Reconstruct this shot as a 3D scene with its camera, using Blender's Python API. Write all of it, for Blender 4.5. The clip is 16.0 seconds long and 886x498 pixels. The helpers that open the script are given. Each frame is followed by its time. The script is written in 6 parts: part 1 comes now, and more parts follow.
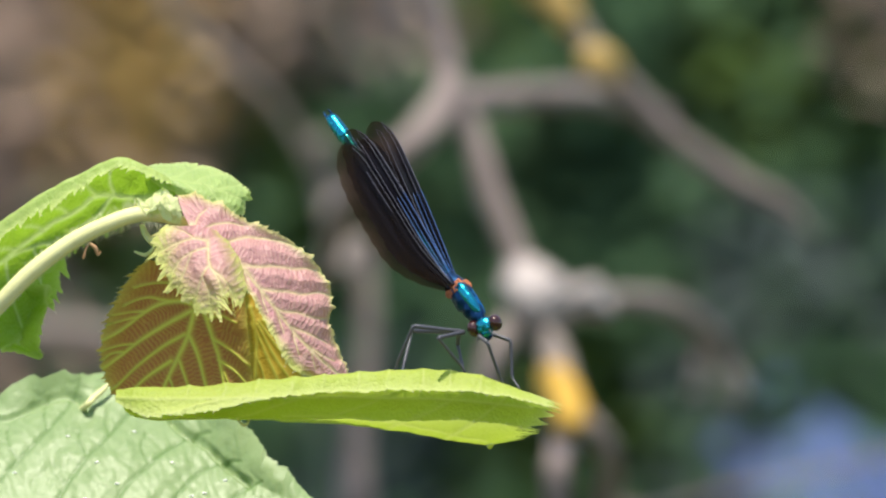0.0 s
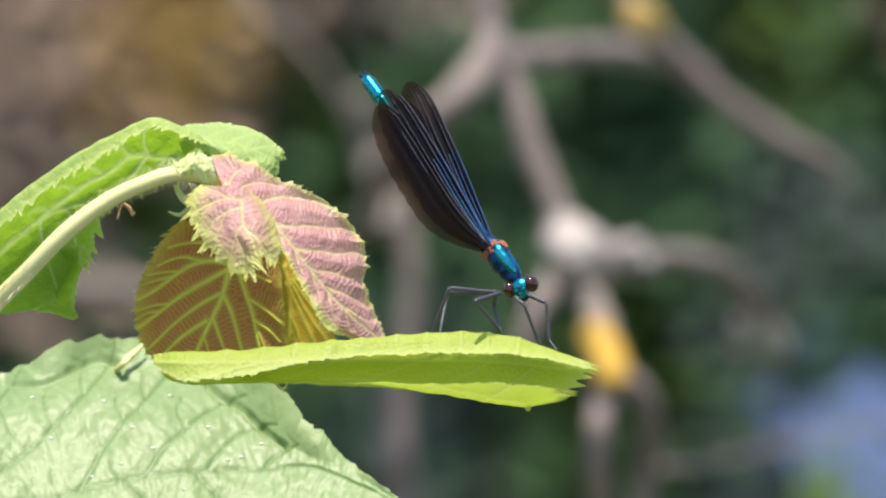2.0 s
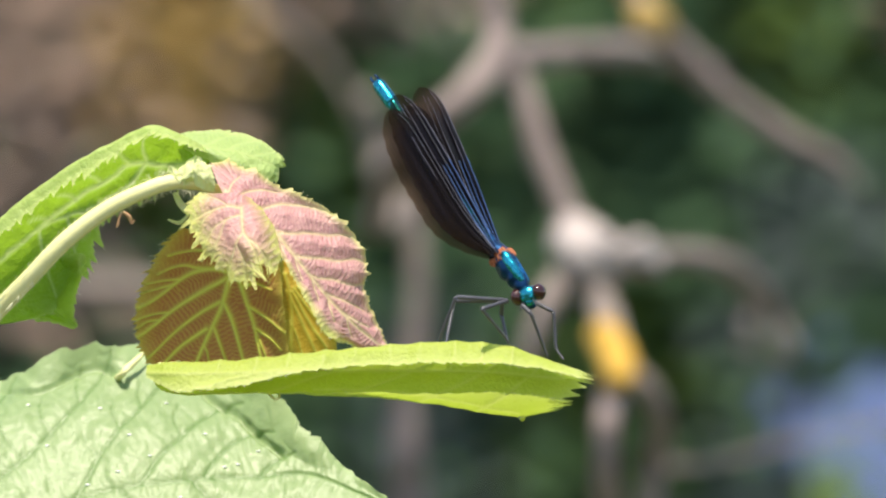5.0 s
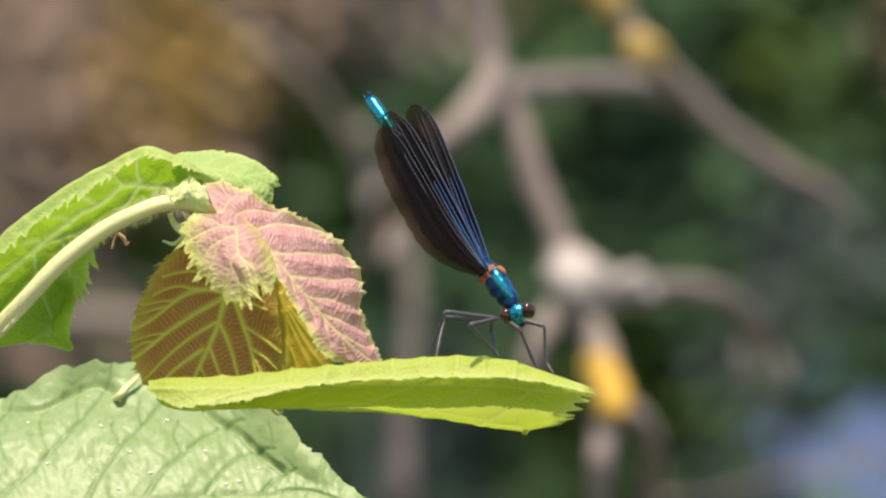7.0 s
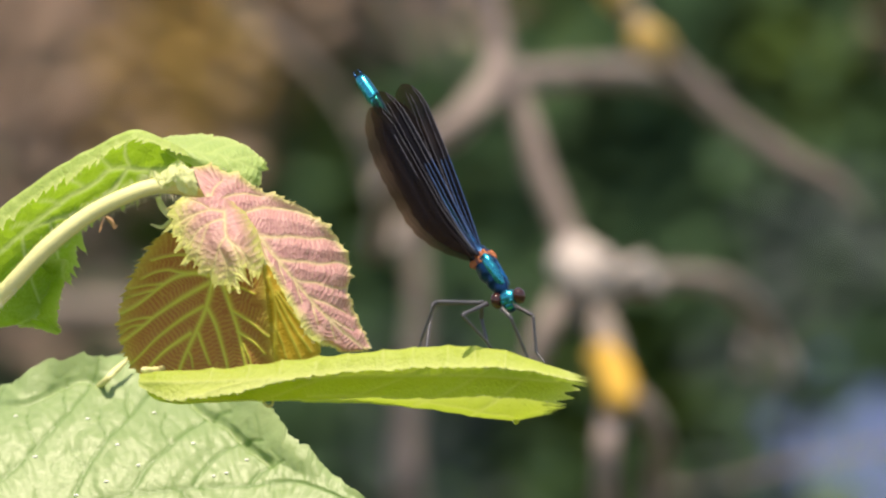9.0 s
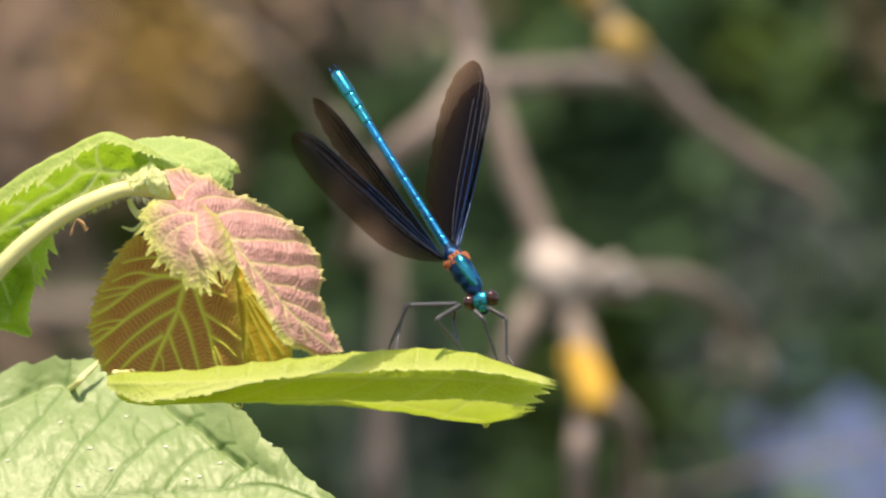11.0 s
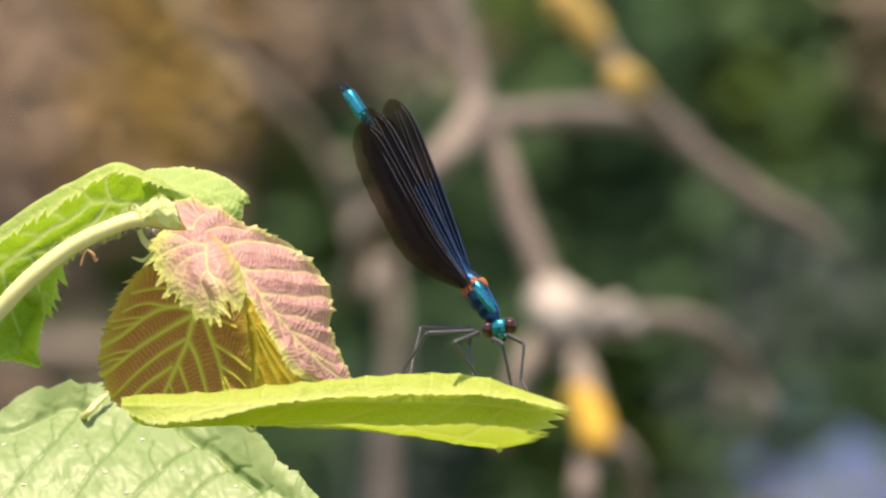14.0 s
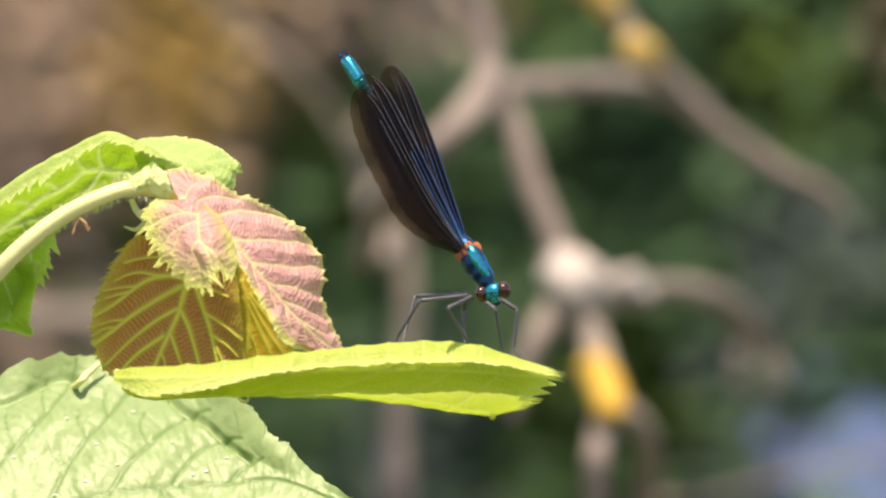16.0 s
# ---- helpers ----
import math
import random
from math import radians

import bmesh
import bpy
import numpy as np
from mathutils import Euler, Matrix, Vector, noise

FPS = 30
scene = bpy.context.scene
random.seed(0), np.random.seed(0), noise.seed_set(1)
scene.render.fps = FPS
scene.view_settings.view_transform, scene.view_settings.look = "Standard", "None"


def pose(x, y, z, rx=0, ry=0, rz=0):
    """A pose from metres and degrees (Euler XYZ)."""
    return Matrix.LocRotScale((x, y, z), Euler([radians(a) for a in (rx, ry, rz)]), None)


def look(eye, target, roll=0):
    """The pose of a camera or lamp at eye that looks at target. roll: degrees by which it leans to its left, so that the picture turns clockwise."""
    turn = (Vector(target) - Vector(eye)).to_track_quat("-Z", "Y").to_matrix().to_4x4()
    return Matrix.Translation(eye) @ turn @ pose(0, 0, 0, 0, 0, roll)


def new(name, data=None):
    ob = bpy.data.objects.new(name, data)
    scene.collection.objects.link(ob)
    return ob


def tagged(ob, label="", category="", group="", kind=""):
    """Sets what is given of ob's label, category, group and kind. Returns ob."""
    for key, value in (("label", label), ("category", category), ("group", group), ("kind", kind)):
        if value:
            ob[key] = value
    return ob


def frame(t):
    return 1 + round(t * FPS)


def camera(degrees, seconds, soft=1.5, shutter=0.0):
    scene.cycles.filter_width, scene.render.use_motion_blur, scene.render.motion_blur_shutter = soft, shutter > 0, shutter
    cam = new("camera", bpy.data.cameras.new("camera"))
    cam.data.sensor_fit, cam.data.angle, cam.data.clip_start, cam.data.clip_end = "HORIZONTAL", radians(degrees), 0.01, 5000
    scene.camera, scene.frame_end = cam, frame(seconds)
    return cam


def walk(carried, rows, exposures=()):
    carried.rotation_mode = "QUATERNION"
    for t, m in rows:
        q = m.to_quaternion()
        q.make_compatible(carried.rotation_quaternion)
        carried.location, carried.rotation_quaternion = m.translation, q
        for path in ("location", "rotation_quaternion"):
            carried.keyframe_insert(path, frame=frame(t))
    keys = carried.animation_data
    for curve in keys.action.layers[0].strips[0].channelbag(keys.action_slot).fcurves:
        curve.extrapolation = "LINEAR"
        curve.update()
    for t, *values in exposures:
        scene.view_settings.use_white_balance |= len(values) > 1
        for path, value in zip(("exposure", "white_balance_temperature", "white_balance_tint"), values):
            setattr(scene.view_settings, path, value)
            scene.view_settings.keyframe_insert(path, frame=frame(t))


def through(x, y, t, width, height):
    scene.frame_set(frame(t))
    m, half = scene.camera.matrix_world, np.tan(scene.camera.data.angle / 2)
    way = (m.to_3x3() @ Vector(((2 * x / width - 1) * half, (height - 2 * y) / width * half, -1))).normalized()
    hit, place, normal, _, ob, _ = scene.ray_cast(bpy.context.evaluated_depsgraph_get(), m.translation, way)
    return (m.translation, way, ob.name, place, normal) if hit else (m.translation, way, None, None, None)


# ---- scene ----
# ---- camera: hand-held long lens, turning about one spot ----
cam = camera(5.189, 16.0, soft=2.2)
cam.data.dof.use_dof = True
cam.data.dof.focus_distance = 1.598
cam.data.dof.aperture_fstop = 24.0
walk(cam, [
    (0, pose(0, -1.6, 1.0, 90.00000, 0, 0.00000)),
    (0.5, pose(0, -1.6, 1.0, 89.88741, 0, 0.03974)),
    (1, pose(0, -1.6, 1.0, 89.82449, 0, 0.02153)),
    (1.5, pose(0, -1.6, 1.0, 89.83442, 0, 0.27155)),
    (2, pose(0, -1.6, 1.0, 89.74832, 0, 0.24506)),
    (2.5, pose(0, -1.6, 1.0, 89.89734, 0, 0.23843)),
    (3, pose(0, -1.6, 1.0, 89.77150, 0, 0.48680)),
    (3.5, pose(0, -1.6, 1.0, 89.96026, 0, 0.15564)),
    (3.7, pose(0, -1.6, 1.0, 89.82780, 0, 0.26161)),
    (5.8, pose(0, -1.6, 1.0, 89.73839, 0, 0.29274)),
    (6, pose(0, -1.6, 1.0, 89.88509, 0, 0.28281)),
    (6.5, pose(0, -1.6, 1.0, 89.81919, 0, 0.39938)),
    (7, pose(0, -1.6, 1.0, 89.93046, 0, 0.25731)),
    (7.5, pose(0, -1.6, 1.0, 89.93046, 0, 0.14571)),
    (8, pose(0, -1.6, 1.0, 89.87416, 0, 0.31791)),
    (8.5, pose(0, -1.6, 1.0, 89.87416, 0, 0.31791)),
    (8.7, pose(0, -1.6, 1.0, 89.87416, 0, 0.31294)),
    (10.8, pose(0, -1.6, 1.0, 89.82449, 0, 0.08941)),
    (11, pose(0, -1.6, 1.0, 89.88409, 0, 0.13577)),
    (11.5, pose(0, -1.6, 1.0, 89.74501, 0, 0.07948)),
    (12, pose(0, -1.6, 1.0, 89.93046, 0, 0.14571)),
    (12.5, pose(0, -1.6, 1.0, 90.04967, 0, 0.34772)),
    (13, pose(0, -1.6, 1.0, 90.09935, 0, 0.16227)),
    (13.5, pose(0, -1.6, 1.0, 90.11922, 0, 0.25168)),
    (14, pose(0, -1.6, 1.0, 90.11591, 0, 0.15233)),
    (14.5, pose(0, -1.6, 1.0, 90.10266, 0, 0.15896)),
    (15, pose(0, -1.6, 1.0, 90.04636, 0, 0.14240)),
    (15.5, pose(0, -1.6, 1.0, 89.96688, 0, 0.10597)),
    (16, pose(0, -1.6, 1.0, 89.93377, 0, 0.23512)),
], [(0, 0.63, 6700, 8), (0.5, 0.70, 6710, 8), (1.5, 0.75, 6730, 9), (2, 0.68, 6740, 9), (2.5, 0.55, 6750, 9), (3, 0.58, 6750, 9), (3.7, 0.60, 6800, 9), (5.8, 0.84, 7200, 11), (6.5, 0.82, 7400, 11), (7, 0.62, 7500, 11), (7.5, 0.52, 7600, 11), (8, 0.54, 7700, 11), (8.7, 0.62, 7800, 12), (11, 0.65, 8200, 12), (12, 0.72, 8350, 12), (13, 0.74, 8400, 12), (14, 0.77, 8350, 12), (15, 0.88, 8250, 12), (16, 0.90, 8200, 12)])

# ---- world and sun ----
SUN_EL, SUN_AZ = 77.0, 186.0   # degrees above the horizon; compass from +y, clockwise
world = bpy.data.worlds.new("sky")
scene.world = world
world.use_nodes = True
wn = world.node_tree
sky = wn.nodes.new("ShaderNodeTexSky")
sky.sky_type = "NISHITA"
sky.sun_disc = False
sky.sun_elevation, sky.sun_rotation = radians(SUN_EL), radians(SUN_AZ)
wn.links.new(sky.outputs[0], wn.nodes["Background"].inputs[0])
wn.nodes["Background"].inputs[1].default_value = 0.15
sun = new("sun", bpy.data.lights.new("sun", "SUN"))
sun.data.energy, sun.data.angle, sun.data.color = 4.2, radians(0.53), (1.0, 0.94, 0.82)
_e, _a = radians(SUN_EL), radians(SUN_AZ)
sun.matrix_basis = look((0, 0, 3), Vector((0, 0, 3)) - Vector((math.sin(_a) * math.cos(_e), math.cos(_a) * math.cos(_e), math.sin(_e))))

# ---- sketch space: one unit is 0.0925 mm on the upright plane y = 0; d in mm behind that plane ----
UNIT, EYE_Y, EYE_Z = 0.0925e-3, -1.6, 1.0


def pt(u, v, d=0.0):
    k = UNIT * (1 - d * 1e-3 / EYE_Y)
    return Vector(((u - 784) * k, d * 1e-3, EYE_Z - (v - 441) * k))


# ---- materials ----
class Mat:
    """A node material under construction."""

    def __init__(self, name):
        self.m = bpy.data.materials.new(name)
        self.m.use_nodes = True
        self.t = self.m.node_tree
        self.bsdf = self.t.nodes["Principled BSDF"]
        self.out = self.t.nodes["Material Output"]

    def node(self, kind):
        return self.t.nodes.new(kind)

    def link(self, a, b):
        self.t.links.new(a, b)

    def put(self, n, **vals):
        for k, v in vals.items():
            n.inputs[k.replace("_", " ")].default_value = v

    def noise(self, scale, detail=4.0, rough=0.55, coords="Object"):
        n = self.node("ShaderNodeTexNoise")
        tc = self.node("ShaderNodeTexCoord")
        self.link(tc.outputs[coords], n.inputs["Vector"])
        self.put(n, Scale=scale, Detail=detail, Roughness=rough)
        return n.outputs["Fac"]

    def ramp(self, fac, stops):
        r = self.node("ShaderNodeValToRGB")
        el = r.color_ramp.elements
        while len(el) < len(stops):
            el.new(0.5)
        for e, (p, c) in zip(el, stops):
            e.position, e.color = p, (*c, 1)
        self.link(fac, r.inputs[0])
        return r.outputs[0]

    def mix(self, fac, a, b, mode="MIX"):
        n = self.node("ShaderNodeMix")
        n.data_type, n.blend_type = "RGBA", mode
        for sock, val in ((n.inputs[0], fac), (n.inputs[6], a), (n.inputs[7], b)):
            if hasattr(val, "links"):
                self.link(val, sock)
            else:
                sock.default_value = val if isinstance(val, float) else (*val, 1)
        return n.outputs[2]

    def attr(self, name):
        n = self.node("ShaderNodeAttribute")
        n.attribute_name = name
        return n.outputs["Fac"]

    def math(self, op, a, b=0.0, clamp=False):
        n = self.node("ShaderNodeMath")
        n.operation, n.use_clamp = op, clamp
        for sock, val in zip(n.inputs, (a, b)):
            if hasattr(val, "links"):
                self.link(val, sock)
            else:
                sock.default_value = val
        return n.outputs[0]

    def bump(self, height, strength, dist):
        b = self.node("ShaderNodeBump")
        self.put(b, Strength=strength, Distance=dist)
        self.link(height, b.inputs["Height"])
        self.link(b.outputs[0], self.bsdf.inputs["Normal"])
        return b.outputs[0]


def leaf_mat(name, dark, light, vein, through, trans=0.35, rough=0.42, margin=None, vein_amount=0.8, fine_amount=0.35, low=None, rough_bump=0.6, net=1100.0, net_amount=0.3, spec=0.35, grain=0.45, rib=None, lump=2.2, net_bump=None):
    """Leaf blade: two-scale mottling, veins, rungs between them, a fine net, light passing through."""
    m = Mat(name)
    big = m.noise(260, 3)
    small = m.noise(1500, 4)
    col = m.mix(big, dark, light)
    col = m.mix(m.math("MULTIPLY", small, grain), col, [c * 1.35 for c in light])
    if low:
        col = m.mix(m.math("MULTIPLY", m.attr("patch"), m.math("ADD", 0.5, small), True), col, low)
    rung = m.attr("rung")
    col = m.mix(m.math("MULTIPLY", m.math("MULTIPLY", rung, m.math("ADD", 0.1, m.math("MULTIPLY", big, 1.6))), fine_amount, True), col, rib or vein)
    cell = m.node("ShaderNodeTexVoronoi")
    cell.feature = "DISTANCE_TO_EDGE"
    tc = m.node("ShaderNodeTexCoord")
    m.link(tc.outputs["Object"], cell.inputs["Vector"])
    m.put(cell, Scale=net)
    web = m.ramp(cell.outputs["Distance"], [(0.0, (1, 1, 1)), (0.16, (0, 0, 0))])
    col = m.mix(m.math("MULTIPLY", web, net_amount), col, vein)
    vf = m.math("MULTIPLY", m.attr("vein"), vein_amount, True)
    col = m.mix(vf, col, vein)
    if margin:
        col = m.mix(m.math("MULTIPLY", m.attr("edge"), 0.85), col, margin)
    m.link(col, m.bsdf.inputs["Base Color"])
    m.link(m.math("ADD", rough - 0.1, m.math("MULTIPLY", small, 0.25)), m.bsdf.inputs["Roughness"])
    m.bsdf.inputs["Specular IOR Level"].default_value = spec
    h = m.math("ADD", m.math("MULTIPLY", m.noise(520, 4), lump), m.math("SUBTRACT", m.math("MULTIPLY", small, 0.6), m.math("MULTIPLY", web, net_amount * 1.5 if net_bump is None else net_bump)))
    nrm = m.bump(h, rough_bump, 0.0003)
    tr = m.node("ShaderNodeBsdfTranslucent")
    m.link(m.mix(vf, m.mix(0.25, through, col), [0.3 * a + 0.7 * b for a, b in zip(through, vein)]), tr.inputs[0])
    m.link(nrm, tr.inputs["Normal"])
    mixer = m.node("ShaderNodeMixShader")
    mixer.inputs[0].default_value = trans
    m.link(m.bsdf.outputs[0], mixer.inputs[1])
    m.link(tr.outputs[0], mixer.inputs[2])
    m.link(mixer.outputs[0], m.out.inputs[0])
    return m.m


def plain_mat(name, a, b, scale, rough=0.6, metal=0.0, bump=0.3, dist=0.0002, spec=0.4, coat=0.0, detail=5.0):
    """Mottled surface in two tones, with grain and relief."""
    m = Mat(name)
    f = m.noise(scale, detail)
    g = m.noise(scale * 6, 3)
    col = m.mix(f, a, b)
    col = m.mix(m.math("MULTIPLY", g, 0.3), col, [0.6 * x for x in a])
    m.link(col, m.bsdf.inputs["Base Color"])
    m.put(m.bsdf, Metallic=metal)
    m.link(m.math("ADD", rough - 0.08, m.math("MULTIPLY", g, 0.16)), m.bsdf.inputs["Roughness"])
    m.bsdf.inputs["Specular IOR Level"].default_value = spec
    m.bsdf.inputs["Coat Weight"].default_value = coat
    if bump:
        m.bump(m.math("ADD", f, m.math("MULTIPLY", g, 0.5)), bump, dist)
    return m.m


def bark_mat(name, a, b, scale, lichen=None, amount=0.5):
    """Weathered bark in two tones with lichen patches."""
    m = Mat(name)
    f = m.noise(scale, 6)
    g = m.noise(scale * 0.35, 3)
    col = m.mix(m.ramp(f, [(0.3, (0, 0, 0)), (0.7, (1, 1, 1))]), a, b)
    if lichen:
        col = m.mix(m.math("MULTIPLY", m.ramp(g, [(0.48, (0, 0, 0)), (0.62, (1, 1, 1))]), amount), col, lichen)
    m.link(col, m.bsdf.inputs["Base Color"])
    m.put(m.bsdf, Roughness=0.85)
    m.bump(f, 0.6, 0.001)
    return m.m


def wing_mat():
    """Smoky membrane: blue-black by the leading edge, thinner and brown towards the trailing edge and the tip."""
    m = Mat("smoky_wing_membrane")
    m.put(m.bsdf, Roughness=0.42)
    cells = m.noise(2600, 2)
    rear, tip, line = m.attr("rear"), m.attr("tip"), m.attr("vein")
    front = m.mix(cells, (0.0025, 0.0025, 0.0045), (0.006, 0.006, 0.010))
    back = m.mix(cells, (0.012, 0.008, 0.005), (0.023, 0.015, 0.009))
    col = m.mix(m.math("MAXIMUM", m.math("POWER", rear, 1.7), tip), front, back)
    m.link(m.mix(m.math("MULTIPLY", line, 0.09), col, (0.045, 0.036, 0.030)), m.bsdf.inputs["Base Color"])
    m.bsdf.inputs["Specular IOR Level"].default_value = 0.035
    m.bsdf.inputs["Specular Tint"].default_value = (0.4, 0.6, 1.0, 1)
    m.bump(m.math("ADD", cells, line), 0.25, 0.0001)
    clear = m.node("ShaderNodeBsdfTransparent")
    clear.inputs[0].default_value = (0.72, 0.58, 0.45, 1)
    mixer = m.node("ShaderNodeMixShader")
    thin = m.math("ADD", m.math("MULTIPLY", m.math("POWER", rear, 2.0), 0.55), m.math("MULTIPLY", tip, 0.40))
    m.link(m.math("MULTIPLY", m.math("ADD", 0.05, thin), m.math("SUBTRACT", 1.0, m.math("MULTIPLY", line, 0.25))), mixer.inputs[0])
    m.link(m.bsdf.outputs[0], mixer.inputs[1])
    m.link(clear.outputs[0], mixer.inputs[2])
    m.link(mixer.outputs[0], m.out.inputs[0])
    return m.m


def water_mat():
    m = Mat("dew")
    m.put(m.bsdf, Roughness=0.02, IOR=1.33)
    m.bsdf.inputs["Transmission Weight"].default_value = 1.0
    return m.m


YELLOW_GREEN = leaf_mat("sunlit_young_leaf", (0.31, 0.40, 0.045), (0.42, 0.49, 0.08), (0.58, 0.62, 0.22), (0.50, 0.66, 0.06), 0.42, 0.5, margin=(0.6, 0.65, 0.25), fine_amount=0.15, vein_amount=0.5, net=900, net_amount=0.18)
PALE_GREEN = leaf_mat("broad_mature_leaf", (0.180, 0.260, 0.106), (0.240, 0.325, 0.150), (0.075, 0.17, 0.025), (0.3, 0.55, 0.05), 0.20, 0.44, margin=(0.30, 0.40, 0.18), fine_amount=0.2, vein_amount=0.95, rough_bump=0.32, net=380, net_amount=0.10, spec=0.45, lump=0.8, net_bump=0.18)
# low: paler green for a rim in the sun, glare included in the colour
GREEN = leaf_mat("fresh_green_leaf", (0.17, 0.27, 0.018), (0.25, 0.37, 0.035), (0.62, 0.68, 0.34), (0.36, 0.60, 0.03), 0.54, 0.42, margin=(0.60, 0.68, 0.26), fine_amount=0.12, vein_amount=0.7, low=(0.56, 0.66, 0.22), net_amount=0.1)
LIGHT_GREEN = leaf_mat("light_green_leaf", (0.29, 0.405, 0.12), (0.36, 0.475, 0.17), (0.55, 0.64, 0.25), (0.4, 0.6, 0.05), 0.35, 0.45, margin=(0.55, 0.64, 0.25), fine_amount=0.12, vein_amount=0.35, net=900, net_amount=0.12)
PINK = leaf_mat("young_pink_leaf", (0.36, 0.13, 0.175), (0.60, 0.31, 0.325), (0.74, 0.68, 0.34), (0.70, 0.38, 0.18), 0.34, 0.40, margin=(0.62, 0.68, 0.18), fine_amount=0.65, vein_amount=0.7, low=(0.62, 0.66, 0.18), net=1000, net_amount=0.06, rough_bump=1.0, spec=0.5, rib=(0.74, 0.48, 0.42))
RUST = leaf_mat("rusty_leaf_underside", (0.215, 0.072, 0.036), (0.31, 0.118, 0.056), (0.68, 0.76, 0.13), (0.66, 0.26, 0.06), 0.48, 0.6, margin=(0.50, 0.56, 0.10), fine_amount=0.8, vein_amount=1.0, net=1300, net_amount=0.10, low=(0.44, 0.40, 0.06), rib=(0.48, 0.40, 0.09))
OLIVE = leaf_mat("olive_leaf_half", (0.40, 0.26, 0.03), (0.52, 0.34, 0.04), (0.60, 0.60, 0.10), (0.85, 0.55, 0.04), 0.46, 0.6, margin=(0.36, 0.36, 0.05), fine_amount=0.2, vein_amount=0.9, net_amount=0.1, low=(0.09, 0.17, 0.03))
STEM = plain_mat("downy_pale_stem", (0.70, 0.68, 0.29), (0.80, 0.76, 0.40), 500, 0.6, bump=0.6)
BRACT = leaf_mat("pale_bract", (0.62, 0.66, 0.30), (0.72, 0.74, 0.42), (0.74, 0.76, 0.44), (0.60, 0.72, 0.20), 0.40, 0.5, net_amount=0.08)
HAIR = plain_mat("fine_hair", (0.6, 0.6, 0.4), (0.7, 0.7, 0.5), 900, 0.6, bump=0)
DRY = plain_mat("dry_tendril", (0.42, 0.22, 0.14), (0.52, 0.34, 0.2), 900, 0.7)
TEAL = plain_mat("teal_metal_cuticle", (0.004, 0.17, 0.27), (0.02, 0.43, 0.52), 800, 0.26, 1.0, 0.35, 0.0001, coat=0.3)
BLUE = plain_mat("blue_metal_cuticle", (0.005, 0.12, 0.36), (0.012, 0.34, 0.60), 700, 0.28, 1.0, 0.35, 0.0001, coat=0.3)
NAVY = plain_mat("dark_blue_cuticle", (0.002, 0.008, 0.028), (0.008, 0.07, 0.19), 900, 0.36, 0.8, 0.6, 0.0001)
ORANGE = plain_mat("orange_wing_joint", (0.30, 0.08, 0.03), (0.48, 0.16, 0.06), 2500, 0.55, bump=0.6)
EYE = plain_mat("dark_red_eye", (0.028, 0.006, 0.004), (0.050, 0.011, 0.007), 5000, 0.14, bump=0.1, dist=0.00003, spec=0.6)
LEG = plain_mat("grey_black_leg", (0.040, 0.040, 0.052), (0.085, 0.084, 0.104), 3000, 0.42, bump=0.3, spec=0.6)
WING = wing_mat()
WING_VEIN = plain_mat("blue_sheen_vein", (0.024, 0.062, 0.19), (0.06, 0.13, 0.30), 900, 0.38, 0.6, 0)
WING_RIB = plain_mat("pale_grey_vein", (0.055, 0.058, 0.085), (0.105, 0.105, 0.14), 900, 0.45, 0.1, 0)
DEW = water_mat()
SPECK = plain_mat("white_speck", (0.90, 0.90, 0.88), (0.94, 0.94, 0.92), 2000, 0.2, bump=0)
BARK = bark_mat("grey_brown_bark", (0.188, 0.146, 0.135), (0.268, 0.210, 0.195), 60, (0.25, 0.212, 0.178), 0.5)
BARK_DARK = bark_mat("dull_brown_bark", (0.185, 0.145, 0.128), (0.25, 0.20, 0.18), 60, (0.21, 0.185, 0.145), 0.5)
LICHEN_GOLD = plain_mat("golden_lichen", (0.52, 0.30, 0.04), (0.61, 0.38, 0.075), 90, 0.85, bump=0.6, dist=0.001)
LICHEN_OCHRE = plain_mat("ochre_lichen", (0.46, 0.30, 0.09), (0.56, 0.38, 0.14), 90, 0.85, bump=0.6, dist=0.001)
LICHEN_PALE = plain_mat("pale_grey_lichen", (0.40, 0.345, 0.33), (0.51, 0.445, 0.425), 80, 0.85, bump=0.6, dist=0.001)
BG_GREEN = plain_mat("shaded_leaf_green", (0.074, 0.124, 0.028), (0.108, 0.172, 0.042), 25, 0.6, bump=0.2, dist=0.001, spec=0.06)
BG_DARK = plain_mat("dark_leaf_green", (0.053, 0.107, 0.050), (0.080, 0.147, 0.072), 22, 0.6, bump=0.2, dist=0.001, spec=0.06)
# ordinary leaves darkened: the shade of a gap put into their colour
BG_GAP_SHADE = plain_mat("gap_shade_leaf", (0.027, 0.058, 0.028), (0.045, 0.086, 0.042), 22, 0.6, bump=0.2, dist=0.001, spec=0.06)
BG_BROWN = plain_mat("dead_brown_leaf", (0.41, 0.285, 0.22), (0.52, 0.365, 0.28), 22, 0.7, bump=0.2, dist=0.001, spec=0.08)
BG_OCHRE = plain_mat("dead_ochre_leaf", (0.42, 0.27, 0.092), (0.50, 0.325, 0.118), 22, 0.7, bump=0.2, dist=0.001, spec=0.08)
BG_PINK = plain_mat("bleached_brown_leaf", (0.32, 0.235, 0.185), (0.42, 0.305, 0.245), 22, 0.7, bump=0.2, dist=0.001, spec=0.08)
BG_GREY = plain_mat("grey_green_leaf", (0.055, 0.080, 0.073), (0.084, 0.108, 0.102), 22, 0.6, bump=0.2, dist=0.001, spec=0.08)
BG_BLUE = plain_mat("pale_blue_patch", (0.075, 0.108, 0.245), (0.112, 0.155, 0.315), 30, 0.5, bump=0.2, dist=0.001, spec=0.08)
